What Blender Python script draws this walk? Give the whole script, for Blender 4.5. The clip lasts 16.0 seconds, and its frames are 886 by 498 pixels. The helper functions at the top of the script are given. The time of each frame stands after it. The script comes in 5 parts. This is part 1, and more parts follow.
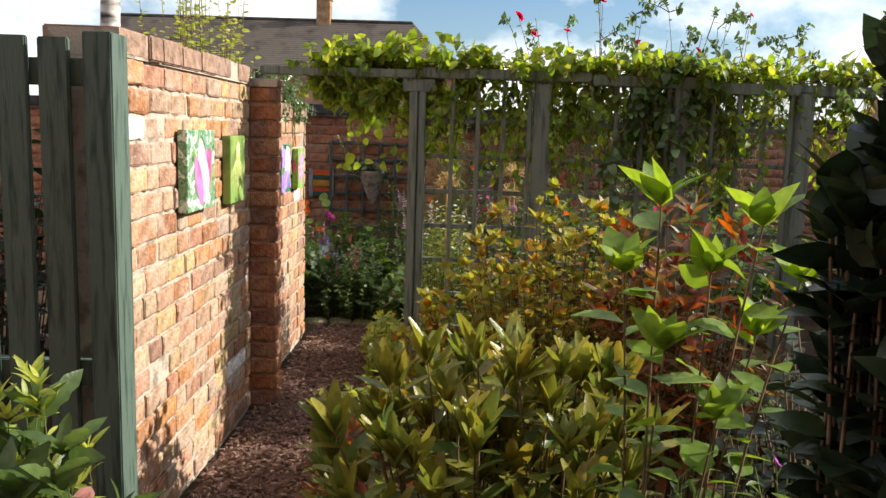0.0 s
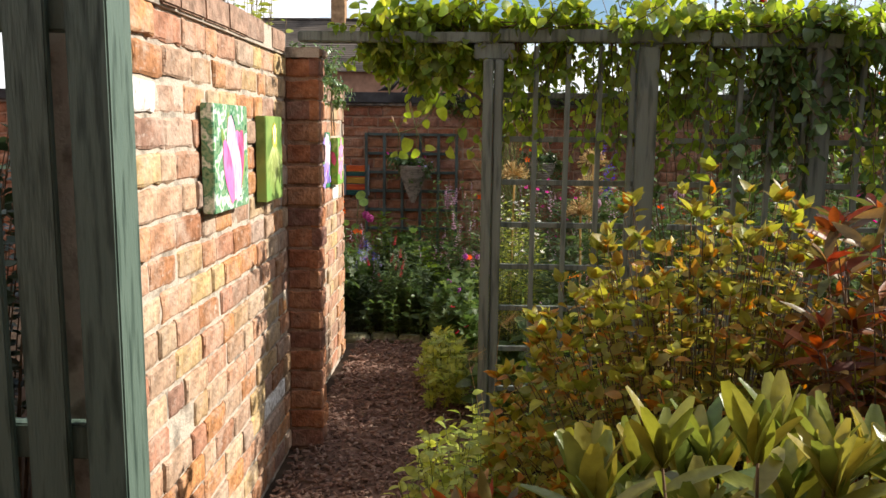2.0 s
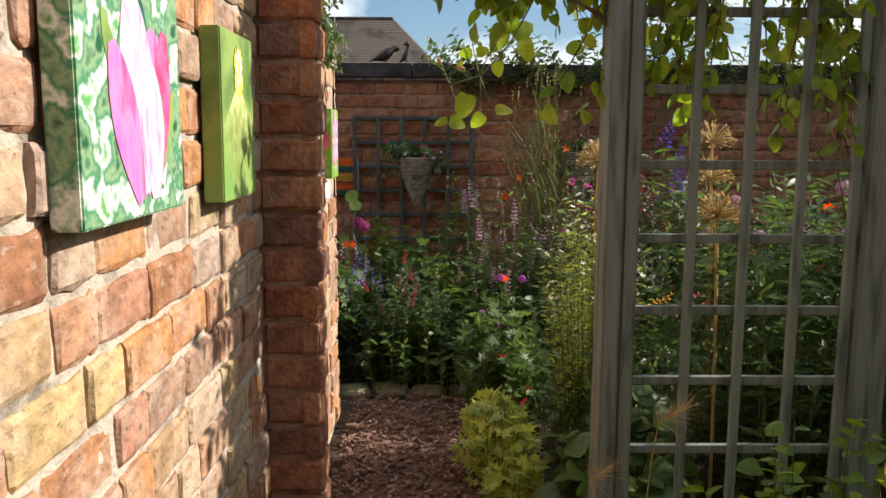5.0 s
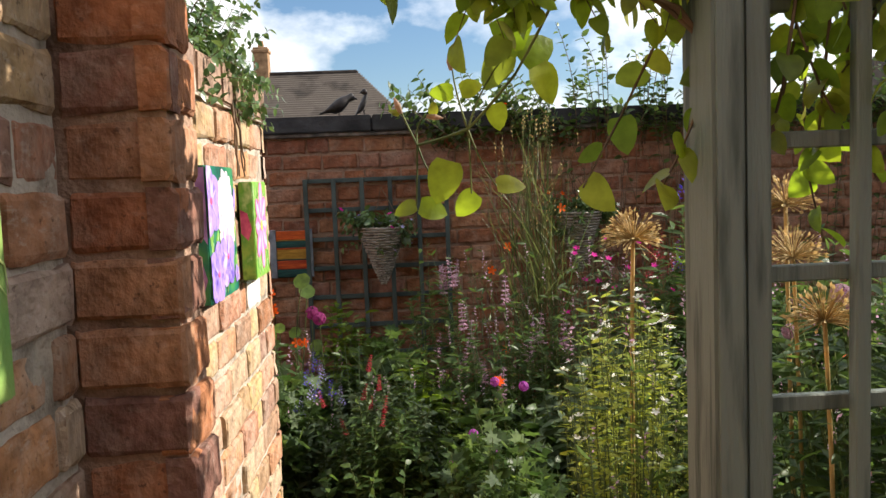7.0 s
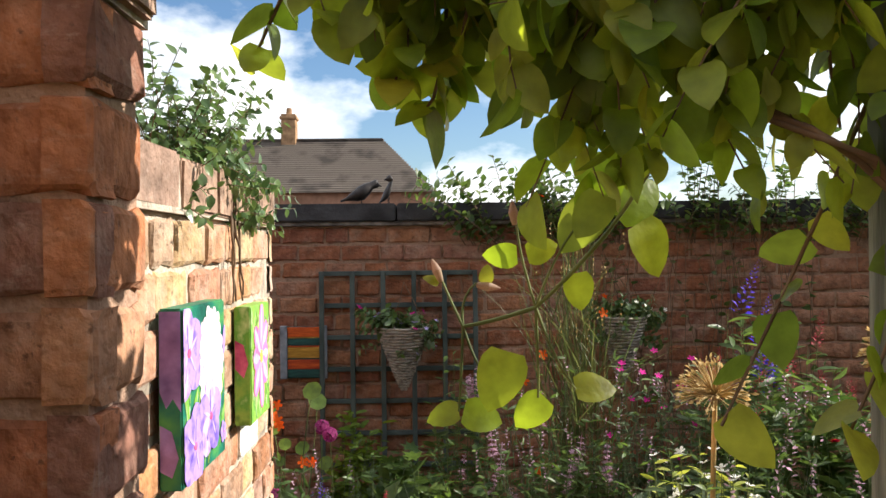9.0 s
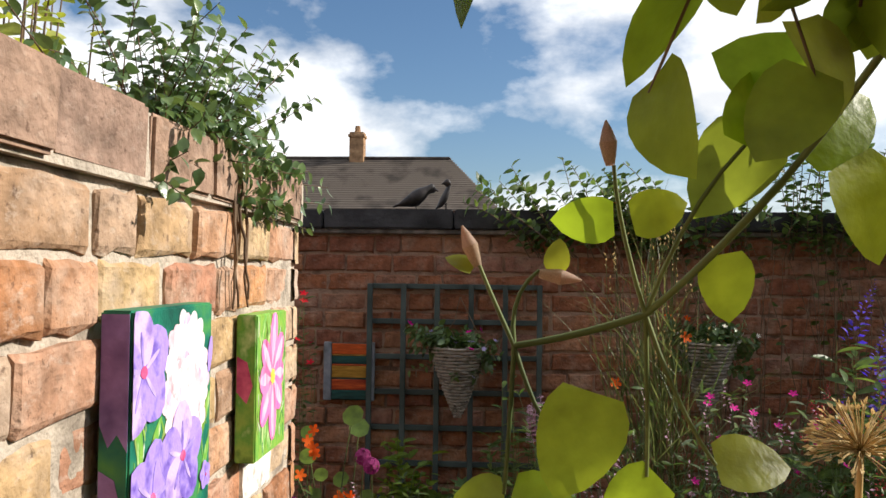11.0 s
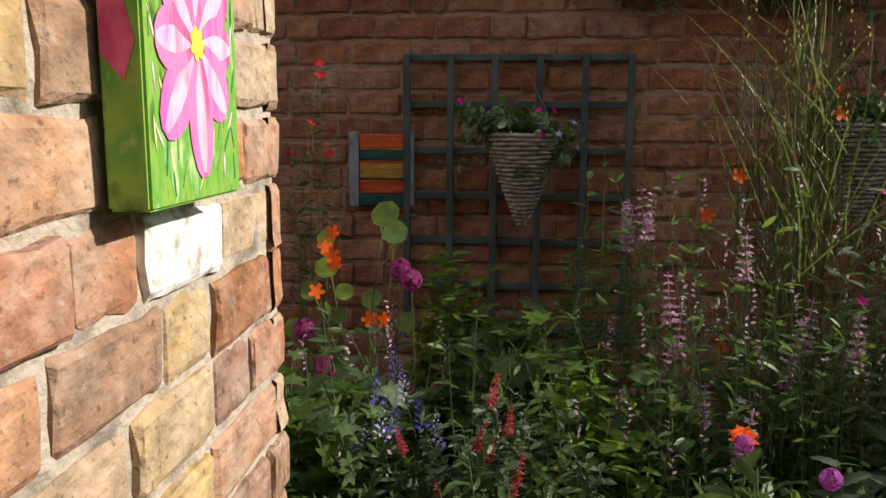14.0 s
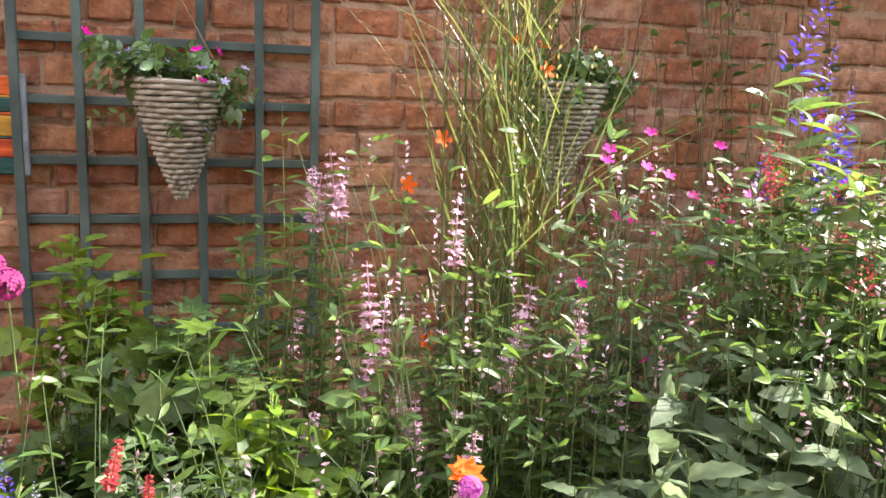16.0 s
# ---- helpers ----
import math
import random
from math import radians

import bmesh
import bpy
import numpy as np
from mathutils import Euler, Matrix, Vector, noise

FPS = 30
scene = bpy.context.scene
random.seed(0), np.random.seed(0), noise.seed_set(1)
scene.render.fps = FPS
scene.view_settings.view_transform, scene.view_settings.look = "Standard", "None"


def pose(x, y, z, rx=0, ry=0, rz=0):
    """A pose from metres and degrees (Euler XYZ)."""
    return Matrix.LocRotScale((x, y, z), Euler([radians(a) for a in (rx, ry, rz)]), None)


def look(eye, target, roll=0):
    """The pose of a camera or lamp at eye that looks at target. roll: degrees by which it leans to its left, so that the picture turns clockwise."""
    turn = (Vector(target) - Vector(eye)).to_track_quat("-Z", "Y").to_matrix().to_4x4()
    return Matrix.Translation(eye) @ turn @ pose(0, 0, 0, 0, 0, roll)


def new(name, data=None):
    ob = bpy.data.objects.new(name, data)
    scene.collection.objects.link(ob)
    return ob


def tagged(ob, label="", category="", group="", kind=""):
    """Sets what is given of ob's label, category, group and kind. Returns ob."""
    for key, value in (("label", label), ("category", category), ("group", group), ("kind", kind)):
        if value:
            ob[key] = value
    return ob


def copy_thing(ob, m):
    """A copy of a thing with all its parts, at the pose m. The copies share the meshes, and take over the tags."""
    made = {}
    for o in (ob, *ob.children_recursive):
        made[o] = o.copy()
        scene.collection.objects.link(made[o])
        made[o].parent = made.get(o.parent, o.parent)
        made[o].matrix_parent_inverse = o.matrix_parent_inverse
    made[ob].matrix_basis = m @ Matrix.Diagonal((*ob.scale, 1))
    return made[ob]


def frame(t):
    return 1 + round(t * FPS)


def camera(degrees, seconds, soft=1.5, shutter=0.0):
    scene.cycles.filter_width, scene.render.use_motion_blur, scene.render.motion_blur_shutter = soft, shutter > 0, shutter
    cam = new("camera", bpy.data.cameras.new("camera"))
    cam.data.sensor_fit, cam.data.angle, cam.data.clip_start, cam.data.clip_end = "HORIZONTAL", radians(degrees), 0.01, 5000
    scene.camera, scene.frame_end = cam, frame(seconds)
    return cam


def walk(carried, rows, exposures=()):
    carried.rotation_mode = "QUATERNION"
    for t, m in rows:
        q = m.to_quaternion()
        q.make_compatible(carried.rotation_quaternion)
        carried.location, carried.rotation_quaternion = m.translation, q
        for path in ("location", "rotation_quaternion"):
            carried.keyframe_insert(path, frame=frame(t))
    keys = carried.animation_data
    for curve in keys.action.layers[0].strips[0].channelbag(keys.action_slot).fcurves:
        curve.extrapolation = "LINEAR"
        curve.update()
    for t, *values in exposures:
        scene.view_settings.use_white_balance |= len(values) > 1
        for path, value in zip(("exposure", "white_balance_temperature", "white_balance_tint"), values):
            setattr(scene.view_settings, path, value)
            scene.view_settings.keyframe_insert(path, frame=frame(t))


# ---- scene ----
cam = camera(57.8, 16.0)
METRES, EYE, TILT, LEAN, TURN = 5.2, 1.45, 0.0, 0.0, 1.1
ROWS = [
    (0.0, 0.0, 0.0, 0.0, 0.27, -8.35, -1.82),
    (0.5, -0.0097, 0.0384, -0.0031, 0.63, -8.98, -1.71),
    (1.0, -0.0214, 0.071, -0.0079, 0.92, -8.34, -0.96),
    (1.5, -0.0333, 0.1079, -0.0111, 1.29, -7.86, -0.9),
    (2.0, -0.0525, 0.1439, -0.0184, 1.22, -8.35, -0.68),
    (2.5, -0.0705, 0.1814, -0.0216, 1.18, -8.16, 0.66),
    (3.0, -0.083, 0.2242, -0.023, 1.1, -6.9, 0.95),
    (5.5, -0.1184, 0.461, -0.047, -1.92, -8.3, -0.43),
    (6.0, -0.1143, 0.5066, -0.0445, -2.07, -8.43, -0.15),
    (6.5, -0.1163, 0.5429, -0.0333, -2.96, -5.0, 1.88),
    (7.0, -0.111, 0.577, -0.0313, -3.7, -4.64, 2.23),
    (7.5, -0.1049, 0.6064, -0.0236, -3.33, -1.94, 1.21),
    (8.0, -0.1073, 0.6224, -0.0115, -2.99, -0.99, 1.43),
    (8.5, -0.1137, 0.6342, -0.0047, -2.99, -0.47, 1.06),
    (11.0, -0.1072, 0.7157, -0.0116, 2.48, 1.59, -0.69),
    (11.5, -0.1167, 0.7387, -0.0199, 3.02, 0.82, -0.09),
    (12.0, -0.121, 0.7671, -0.0274, 7.89, -2.41, -0.01),
    (12.5, -0.1238, 0.7935, -0.037, 9.81, -4.02, -0.19),
    (13.0, -0.1282, 0.823, -0.0454, 9.73, -4.42, -0.38),
    (13.5, -0.129, 0.8407, -0.0536, 6.67, -6.45, -0.23),
    (14.0, -0.1246, 0.8601, -0.0604, 5.32, -9.32, -0.29),
    (14.5, -0.1216, 0.8793, -0.0663, 1.44, -11.17, -1.15),
    (15.0, -0.1257, 0.9024, -0.0665, -4.12, -11.3, -1.2),
    (15.5, -0.1219, 0.923, -0.0643, -10.78, -11.48, -0.51),
    (16.0, -0.1107, 0.9477, -0.0677, -16.23, -11.38, -2.5),
]
EXPOSURES = [(0, 0.7), (5.5, 0.6), (8.5, 0.9), (11, 0.42), (12, 0.08), (13, 0.02), (14, 0.25), (15, 1.1), (15.5, 1.9), (16, 2.5)]
walk(cam, [(t, pose(0, 0, EYE, TILT, LEAN, TURN) @ pose(METRES * x, METRES * y, METRES * z, 90 + pitch, roll, yaw)) for t, x, y, z, yaw, pitch, roll in ROWS], EXPOSURES)

# ---- world, sun ----
SUN = Vector((0.84, 0.13, 0.53)).normalized()
world = bpy.data.worlds.new("sky_world")
scene.world = world
world.use_nodes = True
wt = world.node_tree
wn, wl = wt.nodes, wt.links
wbg = wn["Background"]
sky = wn.new("ShaderNodeTexSky")
sky.sky_type, sky.sun_disc = "NISHITA", False
sky.ozone_density = 3.0
sky.sun_elevation = math.asin(SUN.z)
sky.sun_rotation = math.atan2(SUN.x, SUN.y)
wco = wn.new("ShaderNodeTexCoord")
wmap = wn.new("ShaderNodeMapping")
wmap.inputs["Scale"].default_value = (1.7, 1.7, 3.0)
wmap.inputs["Location"].default_value = (0.55, 0.1, 0.35)
wno = wn.new("ShaderNodeTexNoise")
wno.inputs["Scale"].default_value, wno.inputs["Detail"].default_value, wno.inputs["Roughness"].default_value = 1.6, 9, 0.55
wra = wn.new("ShaderNodeValToRGB")
wra.color_ramp.elements[0].position, wra.color_ramp.elements[1].position = 0.43, 0.55
wn2 = wn.new("ShaderNodeTexNoise")
wn2.inputs["Scale"].default_value, wn2.inputs["Detail"].default_value = 5.0, 6
wr2 = wn.new("ShaderNodeValToRGB")
wr2.color_ramp.elements[0].position, wr2.color_ramp.elements[1].position = 0.3, 0.7
wr2.color_ramp.elements[0].color, wr2.color_ramp.elements[1].color = (23, 23.6, 24.6, 1), (38, 38, 38, 1)
wmx = wn.new("ShaderNodeMix")
wmx.data_type = "RGBA"
wl.new(wco.outputs["Generated"], wmap.inputs["Vector"])
wl.new(wmap.outputs[0], wno.inputs["Vector"])
wl.new(wmap.outputs[0], wn2.inputs["Vector"])
wl.new(wno.outputs["Fac"], wra.inputs[0])
wl.new(wn2.outputs["Fac"], wr2.inputs[0])
wl.new(wra.outputs[0], wmx.inputs["Factor"])
whs = wn.new("ShaderNodeHueSaturation")
whs.inputs["Saturation"].default_value, whs.inputs["Value"].default_value = 1.12, 3.0
wl.new(sky.outputs[0], whs.inputs["Color"])
wl.new(whs.outputs[0], wmx.inputs["A"])
wl.new(wr2.outputs[0], wmx.inputs["B"])
wl.new(wmx.outputs["Result"], wbg.inputs["Color"])
wbg.inputs["Strength"].default_value = 0.03
sun = new("sun", bpy.data.lights.new("sun", "SUN"))
sun.data.energy, sun.data.angle, sun.data.color = 5.0, radians(0.55), (1.0, 0.93, 0.82)
sun.matrix_world = look(SUN * 30, (0, 0, 0))
for o in (sun,):
    tagged(o, kind="structure")

# ---- materials ----


def mat(name, stops, rough=0.6, scale=8.0, bump=0.0, bump_scale=60.0, vary="noise", metal=0.0, through_light=0.0, spec=0.4, detail=6, stretch=(1, 1, 1), grime=0.0):
    """Procedural surface: a ramp of base colours driven by noise, by object or by island, with grain over it and fine relief."""
    m = bpy.data.materials.new(name)
    m.use_nodes = True
    nt = m.node_tree
    n, l = nt.nodes, nt.links
    b = n["Principled BSDF"]
    co = n.new("ShaderNodeTexCoord")
    mp = n.new("ShaderNodeMapping")
    mp.inputs["Scale"].default_value = stretch
    l.new(co.outputs["Object"], mp.inputs["Vector"])
    no = n.new("ShaderNodeTexNoise")
    no.inputs["Scale"].default_value, no.inputs["Detail"].default_value = scale, detail
    l.new(mp.outputs[0], no.inputs["Vector"])
    ramp = n.new("ShaderNodeValToRGB")
    els = ramp.color_ramp.elements
    while len(els) < len(stops):
        els.new(0.5)
    for i, c in enumerate(stops):
        els[i].position = i / (len(stops) - 1) if vary != "noise" else 0.32 + 0.36 * i / (len(stops) - 1)
        els[i].color = (*c, 1)
    if vary == "object":
        src = n.new("ShaderNodeObjectInfo").outputs["Random"]
    elif vary == "island":
        src = n.new("ShaderNodeNewGeometry").outputs["Random Per Island"]
    else:
        src = no.outputs["Fac"]
    l.new(src, ramp.inputs[0])
    g = n.new("ShaderNodeMix")
    g.data_type, g.blend_type = "RGBA", "MULTIPLY"
    g.inputs["Factor"].default_value = 1.0
    gr = n.new("ShaderNodeMapRange")
    gr.inputs[1].default_value, gr.inputs[2].default_value = 0.3, 0.7
    gr.inputs[3].default_value, gr.inputs[4].default_value = 0.72 - grime, 1.2
    l.new(no.outputs["Fac"], gr.inputs[0])
    l.new(ramp.outputs[0], g.inputs["A"])
    l.new(gr.outputs[0], g.inputs["B"])
    l.new(g.outputs["Result"], b.inputs["Base Color"])
    b.inputs["Roughness"].default_value, b.inputs["Metallic"].default_value = rough, metal
    b.inputs["Specular IOR Level"].default_value = spec
    if bump:
        bn = n.new("ShaderNodeTexNoise")
        bn.inputs["Scale"].default_value, bn.inputs["Detail"].default_value = bump_scale, 7
        l.new(mp.outputs[0], bn.inputs["Vector"])
        bu = n.new("ShaderNodeBump")
        bu.inputs["Strength"].default_value, bu.inputs["Distance"].default_value = bump, 0.01
        l.new(bn.outputs["Fac"], bu.inputs["Height"])
        l.new(bu.outputs[0], b.inputs["Normal"])
    if through_light:
        tr = n.new("ShaderNodeBsdfTranslucent")
        hs = n.new("ShaderNodeHueSaturation")
        hs.inputs["Value"].default_value, hs.inputs["Saturation"].default_value, hs.inputs["Hue"].default_value = 1.7, 1.1, 0.485
        l.new(g.outputs["Result"], hs.inputs["Color"])
        l.new(hs.outputs[0], tr.inputs["Color"])
        ms = n.new("ShaderNodeMixShader")
        ms.inputs[0].default_value = through_light
        l.new(b.outputs[0], ms.inputs[1])
        l.new(tr.outputs[0], ms.inputs[2])
        l.new(ms.outputs[0], n["Material Output"].inputs["Surface"])
    return m


def layer(m, scale, low, high, amount, colour, stretch=(1, 1, 1), detail=8):
    """Adds a patchy film of another colour over a material, by a noise in the place's own metres."""
    n, l = m.node_tree.nodes, m.node_tree.links
    b = n["Principled BSDF"]
    base = b.inputs["Base Color"].links[0].from_socket
    geo = n.new("ShaderNodeNewGeometry")
    mp = n.new("ShaderNodeMapping")
    mp.inputs["Scale"].default_value = stretch
    l.new(geo.outputs["Position"], mp.inputs["Vector"])
    no = n.new("ShaderNodeTexNoise")
    no.inputs["Scale"].default_value, no.inputs["Detail"].default_value, no.inputs["Roughness"].default_value = scale, detail, 0.68
    l.new(mp.outputs[0], no.inputs["Vector"])
    r = n.new("ShaderNodeMapRange")
    r.inputs[1].default_value, r.inputs[2].default_value = low, high
    r.inputs[3].default_value, r.inputs[4].default_value = 0.0, amount
    l.new(no.outputs["Fac"], r.inputs[0])
    mx = n.new("ShaderNodeMix")
    mx.data_type = "RGBA"
    mx.inputs["B"].default_value = (*colour, 1)
    l.new(r.outputs[0], mx.inputs["Factor"])
    l.new(base, mx.inputs["A"])
    l.new(mx.outputs["Result"], b.inputs["Base Color"])
    return m


def brick_mat(name, stops, lime):
    """Fired clay: one colour a brick, a smear of pale lime over part of the face, scrapes, and dark burnt pits."""
    m = mat(name, stops, rough=0.92, scale=26, bump=0.75, bump_scale=60, vary="object", spec=0.12, grime=0.18)
    layer(m, 8, 0.53 - lime * 0.1, 0.68, lime, (0.55, 0.43, 0.34))
    layer(m, 30, 0.56, 0.68, lime * 0.7, (0.58, 0.49, 0.41), (1, 1, 2.2))
    layer(m, 70, 0.6, 0.68, 0.65, (0.09, 0.05, 0.035), detail=4)
    return m


M_BRICK = brick_mat("garden_brick", [(0.28, 0.13, 0.075), (0.5, 0.24, 0.1), (0.4, 0.19, 0.12), (0.52, 0.38, 0.25), (0.3, 0.17, 0.125), (0.54, 0.38, 0.18), (0.4, 0.29, 0.23), (0.5, 0.25, 0.12), (0.42, 0.24, 0.16)], 0.6)
M_PIER = brick_mat("pier_brick", [(0.34, 0.13, 0.07), (0.45, 0.19, 0.09), (0.24, 0.12, 0.09), (0.5, 0.25, 0.13)], 0.28)
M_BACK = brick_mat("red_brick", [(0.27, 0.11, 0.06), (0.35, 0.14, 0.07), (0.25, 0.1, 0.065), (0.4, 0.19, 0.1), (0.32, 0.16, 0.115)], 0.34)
M_WHITE = mat("limewashed_brick", [(0.5, 0.42, 0.36), (0.85, 0.82, 0.78), (0.88, 0.87, 0.85)], rough=0.9, scale=40, bump=0.5)
M_MORTAR = mat("lime_mortar", [(0.3, 0.25, 0.2), (0.5, 0.43, 0.35), (0.4, 0.34, 0.28)], rough=0.95, scale=14, bump=0.6, bump_scale=110, spec=0.1)
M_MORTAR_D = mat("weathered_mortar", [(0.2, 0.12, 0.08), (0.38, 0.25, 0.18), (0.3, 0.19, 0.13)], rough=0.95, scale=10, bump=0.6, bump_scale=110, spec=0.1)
M_COPING = brick_mat("coping_brick", [(0.3, 0.19, 0.14), (0.38, 0.25, 0.18), (0.27, 0.18, 0.14)], 0.3)
M_SLATE = mat("dark_coping", [(0.018, 0.019, 0.022), (0.05, 0.05, 0.055)], rough=0.7, scale=9, bump=0.4)
M_LIP = mat("cement_lip", [(0.12, 0.11, 0.1), (0.24, 0.22, 0.2)], rough=0.9, scale=20, bump=0.4)
M_GREENWOOD = mat("sage_painted_timber", [(0.12, 0.145, 0.12), (0.2, 0.225, 0.19), (0.155, 0.18, 0.15)], rough=0.65, scale=5, bump=0.35, bump_scale=18, stretch=(9, 9, 1), grime=0.1)
M_FENCE = mat("dark_green_fence_timber", [(0.045, 0.08, 0.062), (0.1, 0.145, 0.115), (0.07, 0.105, 0.085)], rough=0.6, scale=5, bump=0.35, bump_scale=18, stretch=(9, 9, 1), grime=0.1)
M_TRELLIS = mat("blue_green_trellis_timber", [(0.045, 0.065, 0.06), (0.08, 0.105, 0.098)], rough=0.7, scale=6, bump=0.3, bump_scale=30)
M_SOIL = mat("soil", [(0.035, 0.025, 0.018), (0.075, 0.05, 0.035)], rough=0.95, scale=3, bump=0.8, bump_scale=30, spec=0.1)
M_BARK_PATH = mat("bark_mulch", [(0.06, 0.035, 0.025), (0.17, 0.1, 0.075), (0.11, 0.065, 0.045)], rough=0.9, scale=30, bump=0.9, bump_scale=70, spec=0.15)
M_CHIP = mat("bark_chip", [(0.08, 0.045, 0.035), (0.26, 0.16, 0.12), (0.16, 0.09, 0.07), (0.34, 0.24, 0.19)], rough=0.85, vary="island", spec=0.2)
M_MOSS = mat("mossy_stone", [(0.06, 0.06, 0.03), (0.16, 0.15, 0.07), (0.22, 0.2, 0.15)], rough=0.95, scale=12, bump=0.7)
M_WICKER = mat("grey_wicker", [(0.2, 0.17, 0.14), (0.36, 0.32, 0.27), (0.28, 0.24, 0.2)], rough=0.7, scale=30, bump=0.2, bump_scale=90)
M_ROOF = mat("grey_brown_roof_tile", [(0.075, 0.06, 0.05), (0.13, 0.105, 0.085), (0.1, 0.08, 0.065)], rough=0.9, scale=0.9, bump=0.2, bump_scale=3)
M_CHIMNEY = mat("chimney_brick", [(0.25, 0.14, 0.07), (0.38, 0.23, 0.12)], rough=0.9, scale=3)
M_HOUSEWALL = mat("house_brick", [(0.3, 0.16, 0.1), (0.38, 0.2, 0.13)], rough=0.9, scale=2)
M_BIRD = mat("dark_bird_metal", [(0.012, 0.011, 0.012), (0.04, 0.032, 0.03)], rough=0.55, scale=30, spec=0.4)
M_TRUNK = mat("birch_bark", [(0.06, 0.05, 0.045), (0.5, 0.48, 0.45), (0.62, 0.6, 0.57)], rough=0.85, scale=6, stretch=(1, 1, 3))
M_TWIG = mat("woody_stem", [(0.09, 0.055, 0.03), (0.2, 0.13, 0.075)], rough=0.8, scale=20)
M_STEM = mat("green_stem", [(0.08, 0.12, 0.03), (0.17, 0.2, 0.06)], rough=0.6, scale=10)
M_STRAW = mat("straw_stem", [(0.42, 0.3, 0.12), (0.6, 0.45, 0.2)], rough=0.7, vary="island", through_light=0.25)


def leafmat(name, stops, rough=0.42, tl=0.42, vary="island", spec=0.4, gain=1.9):
    stops = [tuple(c * gain for c in s) for s in stops]
    return mat(name, stops, rough=rough, scale=45, vary=vary, through_light=tl, spec=spec, bump=0.15, bump_scale=120)


L_RHODO = leafmat("rhododendron_leaf", [(0.045, 0.075, 0.018), (0.12, 0.13, 0.022), (0.19, 0.155, 0.03), (0.07, 0.095, 0.02), (0.16, 0.16, 0.03)], tl=0.34, rough=0.34, gain=1.6)
L_AZALEA = leafmat("azalea_leaf", [(0.1, 0.13, 0.02), (0.2, 0.2, 0.03), (0.14, 0.14, 0.03), (0.22, 0.1, 0.02), (0.08, 0.11, 0.02), (0.24, 0.19, 0.04)])
L_MAROON = leafmat("maroon_leaf", [(0.06, 0.02, 0.012), (0.13, 0.035, 0.015), (0.26, 0.09, 0.02), (0.09, 0.035, 0.015), (0.06, 0.07, 0.02), (0.2, 0.1, 0.03), (0.1, 0.1, 0.03)], gain=1.4)
L_BRIGHT = leafmat("bright_green_leaf", [(0.1, 0.17, 0.02), (0.15, 0.22, 0.03), (0.08, 0.13, 0.025)], tl=0.45, gain=1.35)
# leaf green taken nearly black: deep shade is put into the colour
L_DARK = leafmat("shade_dark_leaf", [(0.012, 0.026, 0.012), (0.025, 0.045, 0.018), (0.04, 0.06, 0.022)], tl=0.18, gain=0.9)
L_MID = leafmat("mid_green_leaf", [(0.035, 0.07, 0.018), (0.07, 0.115, 0.028), (0.05, 0.085, 0.028), (0.1, 0.145, 0.035)], gain=1.3)
L_VINE = leafmat("vine_leaf", [(0.07, 0.11, 0.015), (0.1, 0.15, 0.02), (0.15, 0.18, 0.025), (0.05, 0.08, 0.015), (0.19, 0.2, 0.03)], tl=0.58)
L_IVY = leafmat("glossy_leaf", [(0.03, 0.06, 0.022), (0.05, 0.085, 0.028), (0.07, 0.11, 0.03)], rough=0.28, tl=0.25, spec=0.6)
L_YELLOW = leafmat("yellow_green_leaf", [(0.15, 0.18, 0.03), (0.22, 0.24, 0.05), (0.1, 0.14, 0.03)])
L_GREY = leafmat("grey_green_leaf", [(0.1, 0.14, 0.075), (0.14, 0.185, 0.1), (0.08, 0.115, 0.06)], rough=0.6, gain=1.05)
L_GRASS = leafmat("grass_blade", [(0.06, 0.09, 0.03), (0.1, 0.13, 0.04), (0.15, 0.16, 0.06), (0.05, 0.075, 0.025)], rough=0.4, gain=1.1)
L_PINKISH = leafmat("heuchera_leaf", [(0.2, 0.1, 0.09), (0.3, 0.16, 0.14), (0.13, 0.09, 0.05)])
L_BIRCH = leafmat("birch_leaf", [(0.035, 0.06, 0.015), (0.07, 0.1, 0.02), (0.1, 0.12, 0.03)])


def petal(name, a, b=None, tl=0.35):
    return leafmat(name, [a, b or tuple(min(1, c * 1.35) for c in a)], rough=0.6, tl=tl, spec=0.2, gain=1.0)


P_RED, P_ORANGE, P_MAGENTA = petal("red_petal", (0.5, 0.01, 0.02)), petal("orange_petal", (0.8, 0.13, 0.01)), petal("magenta_petal", (0.62, 0.02, 0.27))
P_PURPLE, P_MAUVE, P_WHITE = petal("purple_petal", (0.38, 0.1, 0.35)), petal("mauve_petal", (0.42, 0.27, 0.34)), petal("white_petal", (0.72, 0.7, 0.66))
P_BLUE, P_PINK, P_YELLOW = petal("violet_petal", (0.11, 0.06, 0.42)), petal("pink_petal", (0.55, 0.2, 0.26)), petal("yellow_petal", (0.75, 0.4, 0.05))
P_DULLRED, P_VIOLETPALE, P_ALLIUM = petal("dull_red_petal", (0.32, 0.05, 0.05)), petal("pale_violet_petal", (0.4, 0.34, 0.6)), petal("allium_petal", (0.36, 0.06, 0.2))

# ---- mesh helpers ----


def mesh_of(name, verts, faces, material, smooth=False):
    me = bpy.data.meshes.new(name)
    me.from_pydata([tuple(map(float, v)) for v in verts], [], faces)
    if smooth:
        me.polygons.foreach_set("use_smooth", [True] * len(me.polygons))
    me.materials.append(material)
    me.update()
    return me


def child(name, me, parent, label="", m=None):
    ob = new(name, me)
    ob.parent = parent
    if m is not None:
        ob.matrix_basis = m
    if label:
        tagged(ob, label)
    return ob


